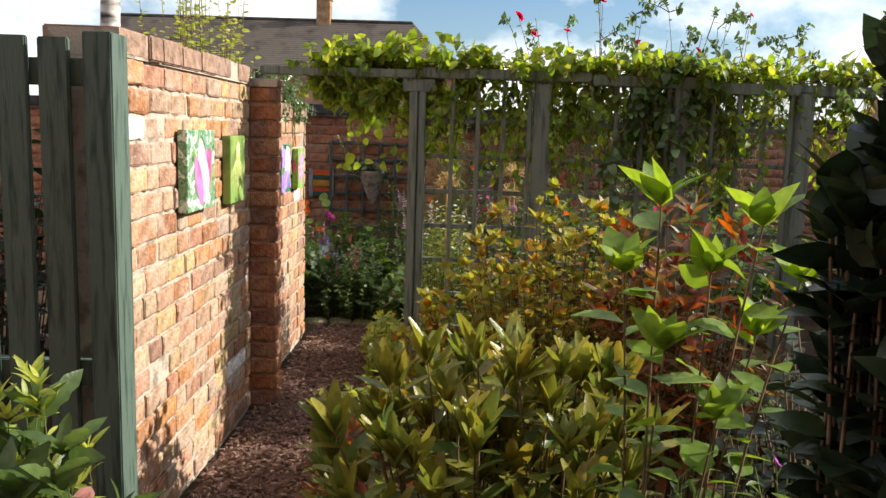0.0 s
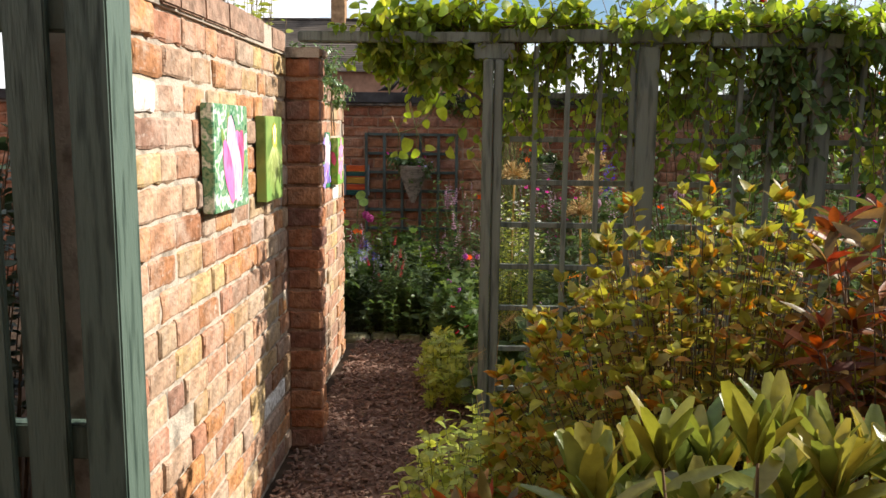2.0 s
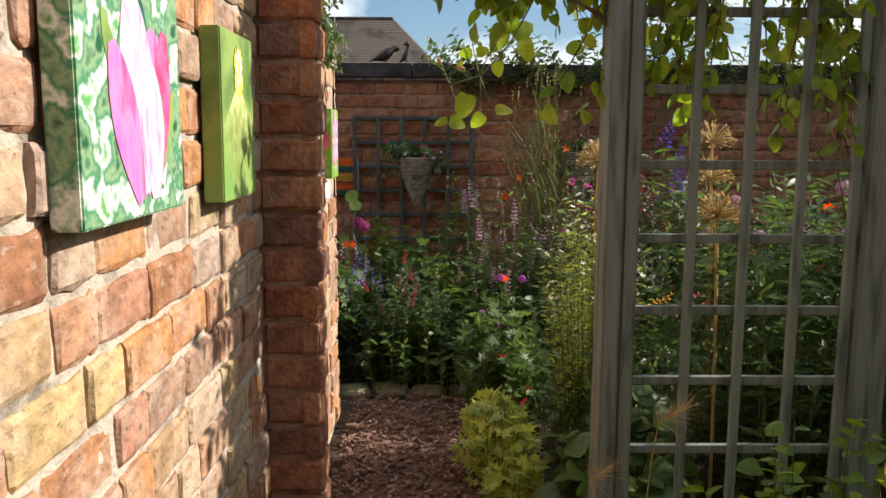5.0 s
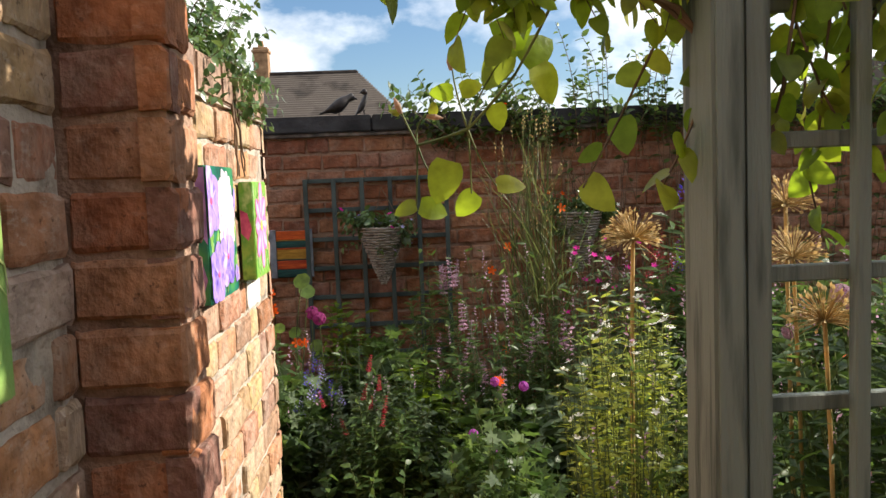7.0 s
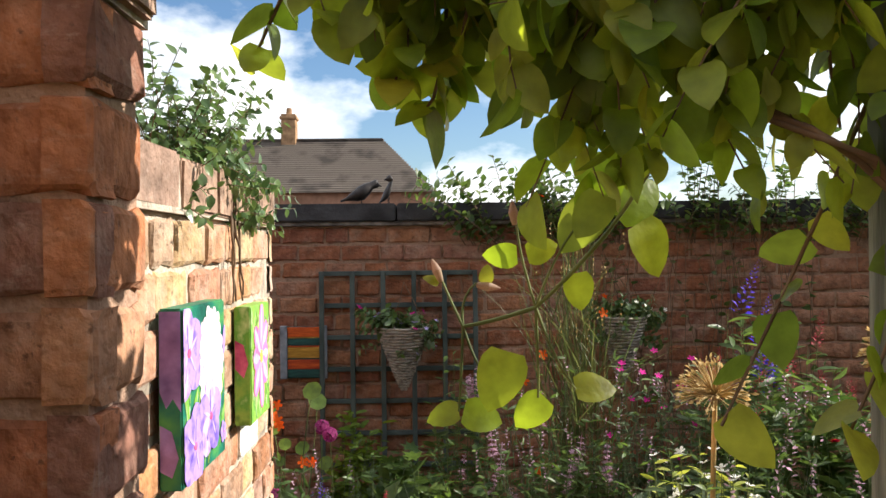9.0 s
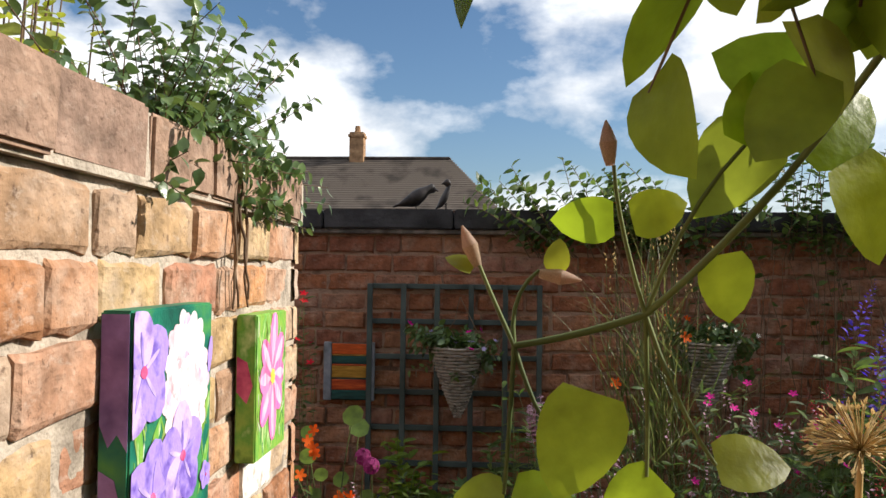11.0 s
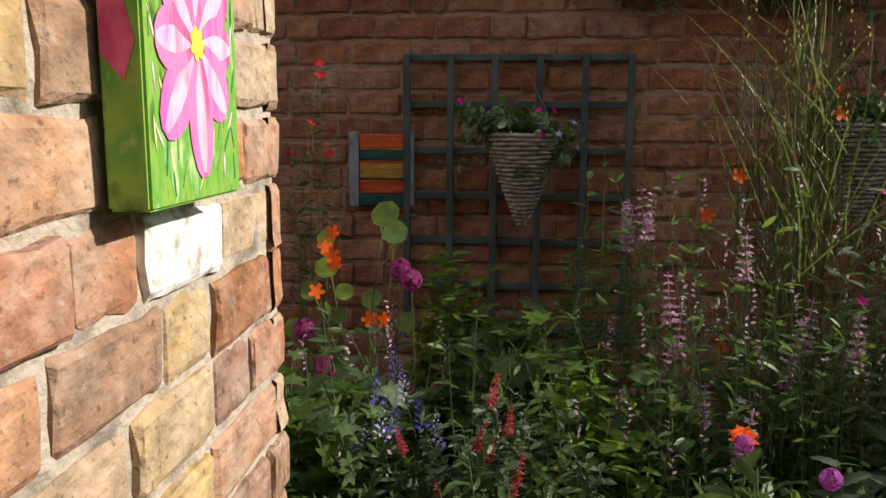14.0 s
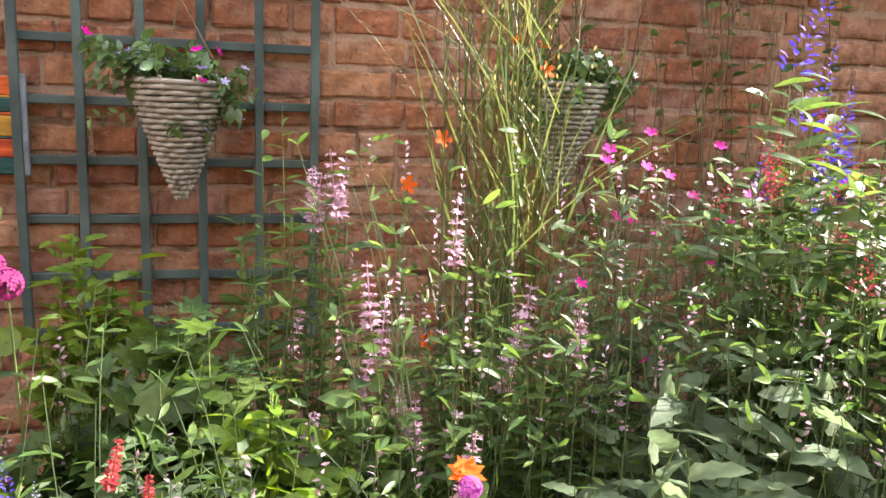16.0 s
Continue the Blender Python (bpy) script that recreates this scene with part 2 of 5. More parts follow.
def part(name, bm, material, parent, label="", smooth=False):
    me = bpy.data.meshes.new(name)
    bm.to_mesh(me)
    bm.free()
    me.materials.append(material)
    if smooth:
        me.polygons.foreach_set("use_smooth", [True] * len(me.polygons))
    return child(name, me, parent, label)


def empty(name, at, label, category, group="", kind=""):
    ob = new(name)
    ob.location = at
    ob.empty_display_size = 0.05
    return tagged(ob, label, category, group, kind)


def box_bm(x0, x1, y0, y1, z0, z1, bevel=0.0, segs=1):
    bm = bmesh.new()
    bmesh.ops.create_cube(bm, size=1, matrix=Matrix.Translation(((x0 + x1) / 2, (y0 + y1) / 2, (z0 + z1) / 2)) @ Matrix.Diagonal((x1 - x0, y1 - y0, z1 - z0, 1)))
    if bevel:
        bmesh.ops.bevel(bm, geom=bm.edges[:], offset=bevel, segments=segs, affect="EDGES")
    return bm


class Soup:
    """Verts and faces gathered from many pieces, for one mesh."""

    def __init__(self):
        self.v, self.f, self.n = [], [], 0

    def add(self, verts, faces):
        self.v.append(np.asarray(verts, float).reshape(-1, 3))
        self.f.extend(tuple(i + self.n for i in f) for f in faces)
        self.n += len(self.v[-1])

    def spread(self, tpl, mats):
        """The template at each 4 x 4 matrix of an array."""
        tv, tf = tpl
        mats = np.asarray(mats)
        if not len(mats):
            return
        out = np.einsum("kij,nj->kni", mats[:, :3, :3], tv) + mats[:, None, :3, 3]
        self.v.append(out.reshape(-1, 3))
        k = len(tv)
        for i in range(len(mats)):
            o = self.n + i * k
            self.f.extend(tuple(j + o for j in f) for f in tf)
        self.n += k * len(mats)

    def tube(self, pts, r0, r1, sides=4):
        pts = np.asarray(pts, float)
        n = len(pts)
        tan = np.gradient(pts, axis=0)
        tan /= np.linalg.norm(tan, axis=1)[:, None] + 1e-9
        ref = np.array((0.31, 0.9, 0.17))
        a = np.cross(tan, ref)
        a /= np.linalg.norm(a, axis=1)[:, None] + 1e-9
        b = np.cross(tan, a)
        rad = np.linspace(r0, r1, n)
        ang = np.arange(sides) * 2 * np.pi / sides
        ring = pts[:, None] + rad[:, None, None] * (np.cos(ang)[None, :, None] * a[:, None] + np.sin(ang)[None, :, None] * b[:, None])
        faces = [(i * sides + j, i * sides + (j + 1) % sides, (i + 1) * sides + (j + 1) % sides, (i + 1) * sides + j) for i in range(n - 1) for j in range(sides)]
        self.add(ring.reshape(-1, 3), faces)

    def mesh(self, name, material, smooth=True):
        return mesh_of(name, np.concatenate(self.v) if self.v else [], self.f, material, smooth)


def blade(width, rows, profile, fold=0.18, curl=0.25):
    """A leaf one unit long along +y, folded along its rib and curled down towards the tip."""
    v, f = [], []
    for i in range(rows + 1):
        t = i / rows
        w = width * profile(t)
        z = -curl * t * t
        v += [(-w, t, z + fold * w), (0, t, z), (w, t, z + fold * w)]
    for i in range(rows):
        a = i * 3
        f += [(a, a + 1, a + 4, a + 3), (a + 1, a + 2, a + 5, a + 4)]
    return np.array(v), f


def fan(radii, lift=0.1, cup=0.15):
    """A lobed or round leaf or flower about its centre, in the xy plane."""
    n = len(radii)
    v = [(0, 0, 0)] + [(r * math.sin(2 * math.pi * i / n), r * math.cos(2 * math.pi * i / n), cup * r * r + lift * (i % 2) * 0.3) for i, r in enumerate(radii)]
    return np.array(v), [(0, 1 + (i + 1) % n, 1 + i) for i in range(n)]


T_LANCE = blade(0.13, 4, lambda t: math.sin(math.pi * min(1, t * 0.95 + 0.03)) ** 0.8, 0.3, 0.2)
T_BLUNT = blade(0.15, 6, lambda t: math.sin(math.pi * min(1, 0.1 + 0.84 * t)) ** 0.7, 0.3, 0.12)
T_OVATE = blade(0.3, 4, lambda t: (math.sin(math.pi * t ** 0.75) ** 0.9 if 0 < t < 1 else 0), 0.22, 0.25)
T_HEART = blade(0.4, 6, lambda t: (math.sin(math.pi * (0.1 + 0.9 * t) ** 0.72) ** 0.62 if t < 1 else 0), 0.14, 0.28)
T_SMALL = blade(0.26, 2, lambda t: (0.12, 1, 0.0)[round(t * 2)], 0.25, 0.2)
T_GRASS = blade(0.0065, 5, lambda t: 1 - t ** 1.5, 0.3, 0.35)
_pr = [1, .5, .8, .42, .95, .5, .7, .35, .3, .35, .7, .5, .95, .42, .8, .5]
T_PALM = fan(_pr, 0.05, 0.0)
T_PALM[0][:, 1] += 0.3
T_ROUND = fan([0.5 + 0.03 * (i % 2) for i in range(14)], 0.02, 0.25)
T_SERR = blade(0.36, 7, lambda t: (1 - t) ** 0.55 * (0.55 + 0.5 * t) * (1.0 if round(t * 7) % 2 else 0.78) if t > 0.03 else 0.35, 0.2, 0.3)
T_FLOWER5 = fan([0.42, 0.88, 1, 0.88] * 5, 0.12, 0.25)
T_FLOWER8 = fan([1, .6] * 8, 0.2, 0.1)


def frames_along(pos, direc, size, roll=0.6, up=(0, 0, 1)):
    """Matrices that lay a leaf's +y along direc with its face turned mostly up, rolled at random."""
    pos, direc = np.asarray(pos, float), np.asarray(direc, float)
    k = len(pos)
    d = direc / (np.linalg.norm(direc, axis=1)[:, None] + 1e-9)
    u = np.asarray(up, float) + roll * np.random.randn(k, 3)
    x = np.cross(d, u)
    x /= np.linalg.norm(x, axis=1)[:, None] + 1e-9
    z = np.cross(x, d)
    m = np.zeros((k, 4, 4))
    s = np.broadcast_to(np.asarray(size, float), (k,))[:, None]
    m[:, :3, 0], m[:, :3, 1], m[:, :3, 2], m[:, :3, 3] = x * s, d * s, z * s, pos
    m[:, 3, 3] = 1
    return m


def bent(p0, p2, lift=0.35, wobble=0.05, n=6):
    p0, p2 = np.asarray(p0, float), np.asarray(p2, float)
    p1 = p0 * (1 - lift) + p2 * lift
    p1[2] = p0[2] + (p2[2] - p0[2]) * 0.65
    p1 += np.random.randn(3) * wobble
    t = np.linspace(0, 1, n)[:, None]
    return (1 - t) ** 2 * p0 + 2 * t * (1 - t) * p1 + t * t * p2


def greenery(root, curves, tpl, size, material, per=10, start=0.3, spread=0.9, roll=0.5, stem=M_STEM, r=0.004, rosette=0, open_out=1.15, droop=0.0, name="foliage", jitter=0.3, mid=None):
    """Stems along the curves and leaves along the stems, under a thing whose base the coordinates are taken from."""
    stems, leaves = Soup(), Soup()
    pos, direc = [], []
    for c in curves:
        stems.tube(c, r, r * 0.45, 4)
        n = len(c)
        length = np.linalg.norm(c[-1] - c[0])
        a0 = random.random() * 6.28
        for i in range(per):
            t = start + (1 - start) * (i + random.random() * 0.8) / per
            k = min(n - 2, int(t * (n - 1)))
            f = t * (n - 1) - k
            p = c[k] * (1 - f) + c[k + 1] * f
            tg = c[k + 1] - c[k]
            tg = tg / (np.linalg.norm(tg) + 1e-9)
            a = a0 + 2.4 * i
            side = np.cross(tg, (math.cos(a), math.sin(a), 0.3 * math.sin(a * 1.7)))
            side /= np.linalg.norm(side) + 1e-9
            d = tg * (1 - spread * 0.7) + side * spread + np.array((0, 0, -droop))
            pos.append(p), direc.append(d)
        for i in range(rosette):
            a = a0 + 6.283 * i / rosette + random.random() * 0.5
            tg = c[-1] - c[-2]
            tg = tg / (np.linalg.norm(tg) + 1e-9)
            d = np.array((math.cos(a), math.sin(a), 0)) * random.uniform(0.3 * open_out, open_out) + tg * 0.75 + np.array((0, 0, 0.3 - droop))
            pos.append(c[-1]), direc.append(d)
    sz = size * (1 + jitter * np.random.uniform(-1, 1, len(pos)))
    leaves.spread(tpl, frames_along(pos, direc, sz, roll))
    tagged(child("stem_mass", stems.mesh("stem_mass", stem), root), kind="stuff")
    tagged(child(name, leaves.mesh(name, material), root), kind="stuff")


def dome(n, rx, ry, h, low=0.55, base=0.35):
    """Stems that fan out from a small base to an uneven dome."""
    out = []
    for i in range(n):
        a, q = random.random() * 6.283, math.sqrt(random.random())
        x, y = q * rx * math.cos(a), q * ry * math.sin(a)
        z = h * (1 - (1 - low) * q * q) * random.uniform(0.72, 1.06)
        out.append(bent((x * base, y * base, 0), (x, y, z), 0.3, 0.03))
    return out


def twiggy(curves, count, length, lift=0.3):
    """Adds side twigs to a set of stems."""
    out = list(curves)
    for c in curves:
        for k in range(count):
            i = random.randrange(len(c) // 2, len(c))
            d = np.random.randn(3) * (1, 1, 0.5) + (0, 0, lift)
            out.append(bent(c[i], c[i] + d / np.linalg.norm(d) * length * random.uniform(0.5, 1.2), 0.5, length * 0.12, 5))
    return out


def plant(name, at, label, rx, ry, h, n, tpl, size, material, per=10, low=0.55, category="shrub", group="", base=0.35, **kw):
    root = empty(name, at, label, category, group)
    curves = dome(n, rx, ry, h, low, base)
    greenery(root, curves, tpl, size, material, per, **kw)
    return root, curves


FLOWER_DATA = {}


def flower_mesh(kind, material):
    key = (kind, material.name)
    if key in FLOWER_DATA:
        return FLOWER_DATA[key]
    s = Soup()
    if kind == "five":
        s.spread(T_FLOWER5, frames_along([(0, 0, 0)], [(0, 1, 0)], 1, 0))
    elif kind == "daisy":
        for k, (q, z) in enumerate(((1, 0), (0.75, 0.12), (0.45, 0.22))):
            m = np.array(Matrix.Translation((0, 0, z)) @ Matrix.Rotation(k * 0.5, 4, "Z") @ Matrix.Diagonal((q, q, q, 1)))
            s.spread(T_FLOWER8, [m])
    elif kind == "rose":
        for k in range(16):
            q = 0.25 + 0.75 * (k / 16)
            m = Matrix.Rotation(k * 2.4, 4, "Z") @ Matrix.Rotation(radians(75 - 60 * k / 16), 4, "X") @ Matrix.Diagonal((q * 1.6, q, q, 1))
            s.spread(T_OVATE, [np.array(m)])
    elif kind == "globe":
        g = np.random.randn(110, 3)
        g /= np.linalg.norm(g, axis=1)[:, None]
        s.spread(T_FLOWER5, np.array([np.array(Matrix.Translation(Vector(p)) @ Vector(p).to_track_quat("Z", "Y").to_matrix().to_4x4() @ Matrix.Scale(0.28, 4)) for p in g]))
        for p in g[:60]:
            s.tube([p * 0.05, p * 0.98], 0.025, 0.02, 3)
    elif kind == "burst":
        g = np.random.randn(150, 3)
        g[:, 2] = np.abs(g[:, 2]) * 0.9 - 0.25
        g /= np.linalg.norm(g, axis=1)[:, None]
        for p in g:
            p = p * random.uniform(0.8, 1.1)
            s.tube([p * 0.05, p * 0.6 + np.array((0, 0, 0.05)), p], 0.016, 0.012, 3)
            s.spread(T_SMALL, frames_along([p * 0.9], [p], 0.2, 1))
    elif kind == "spire":
        for k in range(46):
            t = k / 46
            a = k * 2.4
            p = np.array((math.cos(a) * 0.09 * (1 - t), math.sin(a) * 0.09 * (1 - t), t))
            s.spread(T_SMALL, frames_along([p], [(math.cos(a), math.sin(a), 0.6)], 0.12 * (1.15 - t), 0.4))
    elif kind == "whorl":
        for k in range(7):
            for j in range(11):
                a = j * 0.571 + k
                q = 0.15 * (1.1 - k / 9)
                s.spread(T_OVATE, frames_along([(0.04 * math.cos(a), 0.04 * math.sin(a), k / 6.5)], [(math.cos(a), math.sin(a), random.uniform(-0.2, 0.7))], q, 0.6))
        s.tube([(0, 0, -0.1), (0, 0, 1)], 0.02, 0.01, 4)
    elif kind == "plume":
        for k in range(90):
            a, t = k * 2.4, k / 90
            s.spread(T_GRASS, frames_along([(0, 0, t * 0.5)], [(math.cos(a) * (1.1 - t), math.sin(a) * (1.1 - t), 0.5 + t)], 0.8, 0.5))
    me = s.mesh(kind + "_bloom", material)
    FLOWER_DATA[key] = me
    return me


def bloom(root, kind, material, at, size, tilt=0.4, toward=None, name="flower", label=""):
    n = Vector(toward) if toward else Vector((random.gauss(0, tilt), random.gauss(0, tilt), 1))
    m = Matrix.Translation(Vector(at)) @ n.to_track_quat("Z", "Y").to_matrix().to_4x4() @ Matrix.Rotation(random.random() * 6, 4, "Z") @ Matrix.Scale(size, 4)
    return child(name, flower_mesh(kind, material), root, label, m)


def blooms(root, curves, kind, material, size, count, tilt=0.5, name="flower"):
    for c in random.sample(curves, min(count, len(curves))):
        bloom(root, kind, material, c[-1] + np.array((0, 0, 0.01)), size * random.uniform(0.8, 1.2), tilt, name=name)

# ---- ground and path ----
gv, gf = [], []
R = [0, 1, 2, 3, 4, 6, 9, 14, 25, 60, 150, 400, 900]
for i, q in enumerate(R[1:]):
    for k in range(32):
        a = k * 2 * math.pi / 32
        gv.append((q * math.cos(a), 3 + q * math.sin(a), -0.01 + (noise.noise((q * math.cos(a), q * math.sin(a), 1)) * 0.02 if q < 20 else 0)))
gv.append((0, 3, -0.01))
gf += [(len(gv) - 1, k, (k + 1) % 32) for k in range(32)]
for i in range(len(R) - 2):
    for k in range(32):
        gf.append((i * 32 + k, (i + 1) * 32 + k, (i + 1) * 32 + (k + 1) % 32, i * 32 + (k + 1) % 32))
tagged(new("ground", mesh_of("ground", gv, gf, M_SOIL, True)), "dark garden soil between the beds", "ground", kind="structure")

nx, ny = 24, 120
pv = []
for j in range(ny + 1):
    for i in range(nx + 1):
        x, y = -1.02 + 0.75 * i / nx, -1.2 + 7.0 * j / ny
        e = min(i, nx - i, ny - j) / 2
        pv.append((x + 0.05 * noise.noise((x, y * 2, 5)), y, 0.022 * min(1, e) - 0.012 + 0.012 * noise.noise((x * 9, y * 9, 0)) + 0.01 * noise.noise((x * 25, y * 25, 3))))
pf = [(j * (nx + 1) + i, j * (nx + 1) + i + 1, (j + 1) * (nx + 1) + i + 1, (j + 1) * (nx + 1) + i) for j in range(ny) for i in range(nx)]
path_ob = tagged(new("path", mesh_of("path", pv, pf, M_BARK_PATH, True)), "narrow garden path of brown bark mulch", "path", kind="structure")
chips = Soup()
ck = np.zeros((5200, 4, 4))
for i in range(5200):
    x, y = random.uniform(-1.02, -0.3), random.uniform(1.5, 5.75)
    m = pose(x, y, 0.016 + random.random() * 0.014, random.gauss(0, 14), random.gauss(0, 14), random.uniform(0, 360)) @ Matrix.Diagonal((random.uniform(0.005, 0.018), random.uniform(0.003, 0.008), random.uniform(0.002, 0.004), 1))
    ck[i] = np.array(m)
cube = (np.array([(-1, -.7, -1), (1, -1, -1), (.8, 1, -1), (-1, .8, -1), (-.8, -.6, 1), (.9, -.8, 1), (.7, .8, 1), (-.9, .6, 1)]), [(0, 3, 2, 1), (4, 5, 6, 7), (0, 1, 5, 4), (1, 2, 6, 5), (2, 3, 7, 6), (3, 0, 4, 7)])
chips.spread(cube, ck)
tagged(new("bark_chips", chips.mesh("bark_chips", M_CHIP, False)), "loose brown bark chips lying on the path", "bark chips", kind="stuff")
edging = empty("stone_edging", (-0.8, 5.82, 0), "low mossy stone edging at the end of the path", "edging", kind="structure")
for k in range(6):
    bm = box_bm(-0.085, 0.085, -0.05, 0.05, -0.02, 0.045, 0.014, 2)
    for v in bm.verts:
        v.co += Vector((noise.noise(v.co * 20 + Vector((k, 0, 0))), noise.noise(v.co * 20 + Vector((0, k, 0))), noise.noise(v.co * 20 + Vector((0, 0, k))))) * 0.008
    o = part("stone", bm, M_MOSS, edging, smooth=True)
    o.matrix_basis = pose(-0.42 + 0.18 * k, random.uniform(-0.02, 0.02), 0, 0, 0, random.uniform(-8, 8))

# ---- brick walls ----


def brick_mesh(name, w, d, h, seed, material):
    """A worn brick: front (towards -y) and ends, subdivided, with chipped arrises; its back is left in the mortar."""
    us, ws = (0, 0.035, 0.2, 0.5, 0.8, 0.965, 1), (0, 0.1, 0.5, 0.9, 1)
    nx_, nz_ = len(us) - 1, len(ws) - 1
    v, f = [], []
    for j in range(nz_ + 1):
        for i in range(nx_ + 1):
            x, z = (us[i] - 0.5) * w, (ws[j] - 0.5) * h
            ed = min(i, nx_ - i, j, nz_ - j) == 0
            q = Vector((x * 14 + seed * 7, z * 14, seed * 3.1))
            y = -d / 2 + (0.003 + 0.007 * abs(noise.noise(q * 3)) if ed else 0.0026 * noise.noise(q * 1.2))
            if min(i, nx_ - i) + min(j, nz_ - j) == 0:
                y += 0.003 + 0.005 * abs(noise.noise(q * 5))
            v.append((x + (0.009 * noise.noise(q * 2.3) if ed else 0), y, z + (0.009 * noise.noise(q * 3.7) if ed else 0)))
    W = nx_ + 1
    f += [(j * W + i, j * W + i + 1, (j + 1) * W + i + 1, (j + 1) * W + i) for j in range(nz_) for i in range(nx_)]
    ring = [i for i in range(W)] + [j * W + nx_ for j in range(1, nz_ + 1)] + [nz_ * W + i for i in range(nx_ - 1, -1, -1)] + [j * W for j in range(nz_ - 1, 0, -1)]
    n0 = len(v)
    for i in ring:
        v.append((v[i][0] * 1.012, d / 2, v[i][2] * 1.02))
    k = len(ring)
    f += [(ring[(a + 1) % k], ring[a], n0 + a, n0 + (a + 1) % k) for a in range(k)]
    return mesh_of(name, v, f, material, False)


def brick_set(material, count=6, h=0.0755):
    return {w: [brick_mesh("brick", w, 0.04, h, s + w * 50, material) for s in range(count)] for w in (0.19, 0.17, 0.1)}


def lay(parent, bricks, length, courses, pitch, m, first=0.0, skip=None, rough=0.003, bond=(0.17, 0.19, 0.1, 0.17, 0.19, 0.17, 0.1), keep=None, special=None):
    """Bricks in courses along local +x from 0 to length, faces towards local -y; m carries them into the parent's space."""
    soup = []
    for c in range(courses):
        x = -random.choice((0.0, 0.035, 0.05))
        k = random.randrange(len(bond))
        while x < length - 0.03:
            w = bond[k % len(bond)]
            k += 1
            w0 = w
            a, b = max(0, x), min(length, x + w)
            x += w + 0.0105
            if length - b < 0.06:
                b, x = length, length
            me = random.choice(bricks[w0])
            z = first + (c + 0.5) * pitch
            if special:
                me = special((a + b) / 2, z) or me
            lm = m @ pose((a + b) / 2, random.gauss(0, rough), z + random.gauss(0, 0.0012), random.gauss(0, 0.6), random.gauss(0, 0.5), random.gauss(0, 0.5)) @ Matrix.Diagonal(((b - a) / w0, 1, 1, 1))
            if keep is None or keep((a + b) / 2, z):
                child("brick", me, parent, m=lm)
            else:
                soup.append((me, lm))
    return soup


def lumpy_box(name, x0, x1, y0, y1, z0, z1, material, label, cat="wall", cuts=0):
    bm = box_bm(x0, x1, y0, y1, z0, z1)
    if cuts:
        bmesh.ops.subdivide_edges(bm, edges=[e for e in bm.edges if abs(e.verts[0].co.x - e.verts[1].co.x) < 1e-6], cuts=cuts, use_grid_fill=True)
        for v in bm.verts:
            v.co.x += 0.003 * noise.noise(v.co * 23) + 0.0015 * noise.noise(v.co * 60)
    me = bpy.data.meshes.new(name)
    bm.to_mesh(me)
    bm.free()
    me.materials.append(material)
    return tagged(new(name, me), label, cat, kind="structure")


BRICKS, PIERS, BACKS, COPES = brick_set(M_BRICK), brick_set(M_PIER), brick_set(M_BACK, h=0.0685), brick_set(M_COPING, h=0.085)
WHITES = [brick_mesh("brick", 0.17, 0.04, 0.0755, 90 + s, M_WHITE) for s in range(2)]
FACE1, FACE2 = -1.055, -1.065
MORTAR_IN = 0.008
EAST = Matrix.Rotation(radians(90), 4, "Z")

wall_1 = lumpy_box("wall_1", FACE1 - 0.225, FACE1 - MORTAR_IN, 2.48, 3.998, -0.05, 1.645, M_MORTAR, "weathered orange and buff brick garden wall with wide lime joints", cuts=120)
wall_2 = lumpy_box("wall_2", FACE2 - 0.225, FACE2 - MORTAR_IN, 4.122, 5.48, -0.05, 1.49, M_MORTAR, "sunlit buff and orange brick garden wall beyond the pier", cuts=120)
pier = lumpy_box("brick_pier", -1.2, -0.92 - MORTAR_IN, 4.0 + MORTAR_IN, 4.12, -0.05, 1.62, M_MORTAR_D, "dark red brick pier at the end of the garden wall", "pier")


def white_1(x, z):
    return WHITES[0] if abs(z - 1.43) < 0.04 and abs(x - 0.12) < 0.1 else (WHITES[1] if abs(z - 0.3) < 0.04 and abs(x - 1.25) < 0.12 else None)


lay(wall_1, BRICKS, 1.51, 19, 0.0866, Matrix.Translation((FACE1 - 0.02, 2.49, 0)) @ EAST, special=white_1, rough=0.0032)
lay(wall_2, BRICKS, 1.36, 17, 0.0866, Matrix.Translation((FACE2 - 0.02, 4.13, 0.015)) @ EAST, special=lambda x, z: WHITES[0] if abs(z - 0.99) < 0.04 and abs(x - 1.14) < 0.09 else None, rough=0.0032)
lay(wall_2, BRICKS, 0.22, 17, 0.0866, Matrix.Translation((FACE2, 5.47, 0.015)) @ Matrix.Rotation(radians(180), 4, "Z"), bond=(0.19,))
lay(pier, PIERS, 0.135, 19, 0.0866, Matrix.Translation((-1.055, 4.02, 0)), bond=(0.17,), rough=0.0025)
lay(pier, PIERS, 0.12, 19, 0.0866, Matrix.Translation((-0.94, 4.0, 0)) @ EAST, bond=(0.1, 0.17), rough=0.0025)


def coping(parent, y0, y1, x0, x1, z, h, material):
    y = y0
    k = 0
    while y < y1 - 0.05:
        w = random.choice((0.115, 0.2, 0.22))
        w = min(w, y1 - y)
        bm = box_bm(x0 + random.gauss(0, 0.003), x1 + random.gauss(0, 0.004), y, y + w - 0.006, z, z + h + random.gauss(0, 0.003), 0.005, 2)
        for v in bm.verts:
            v.co += Vector((noise.noise(v.co * 14), noise.noise(v.co * 14 + Vector((9, 0, 0))), noise.noise(v.co * 14 + Vector((0, 9, 0))))) * 0.004
        part("coping_brick", bm, material, parent)
        y += w
    bm = box_bm(x0 + 0.02, x1 - 0.007, y0, y1, z - 0.006, z + h * 0.94)
    part("mortar_bed", bm, M_MORTAR, parent)


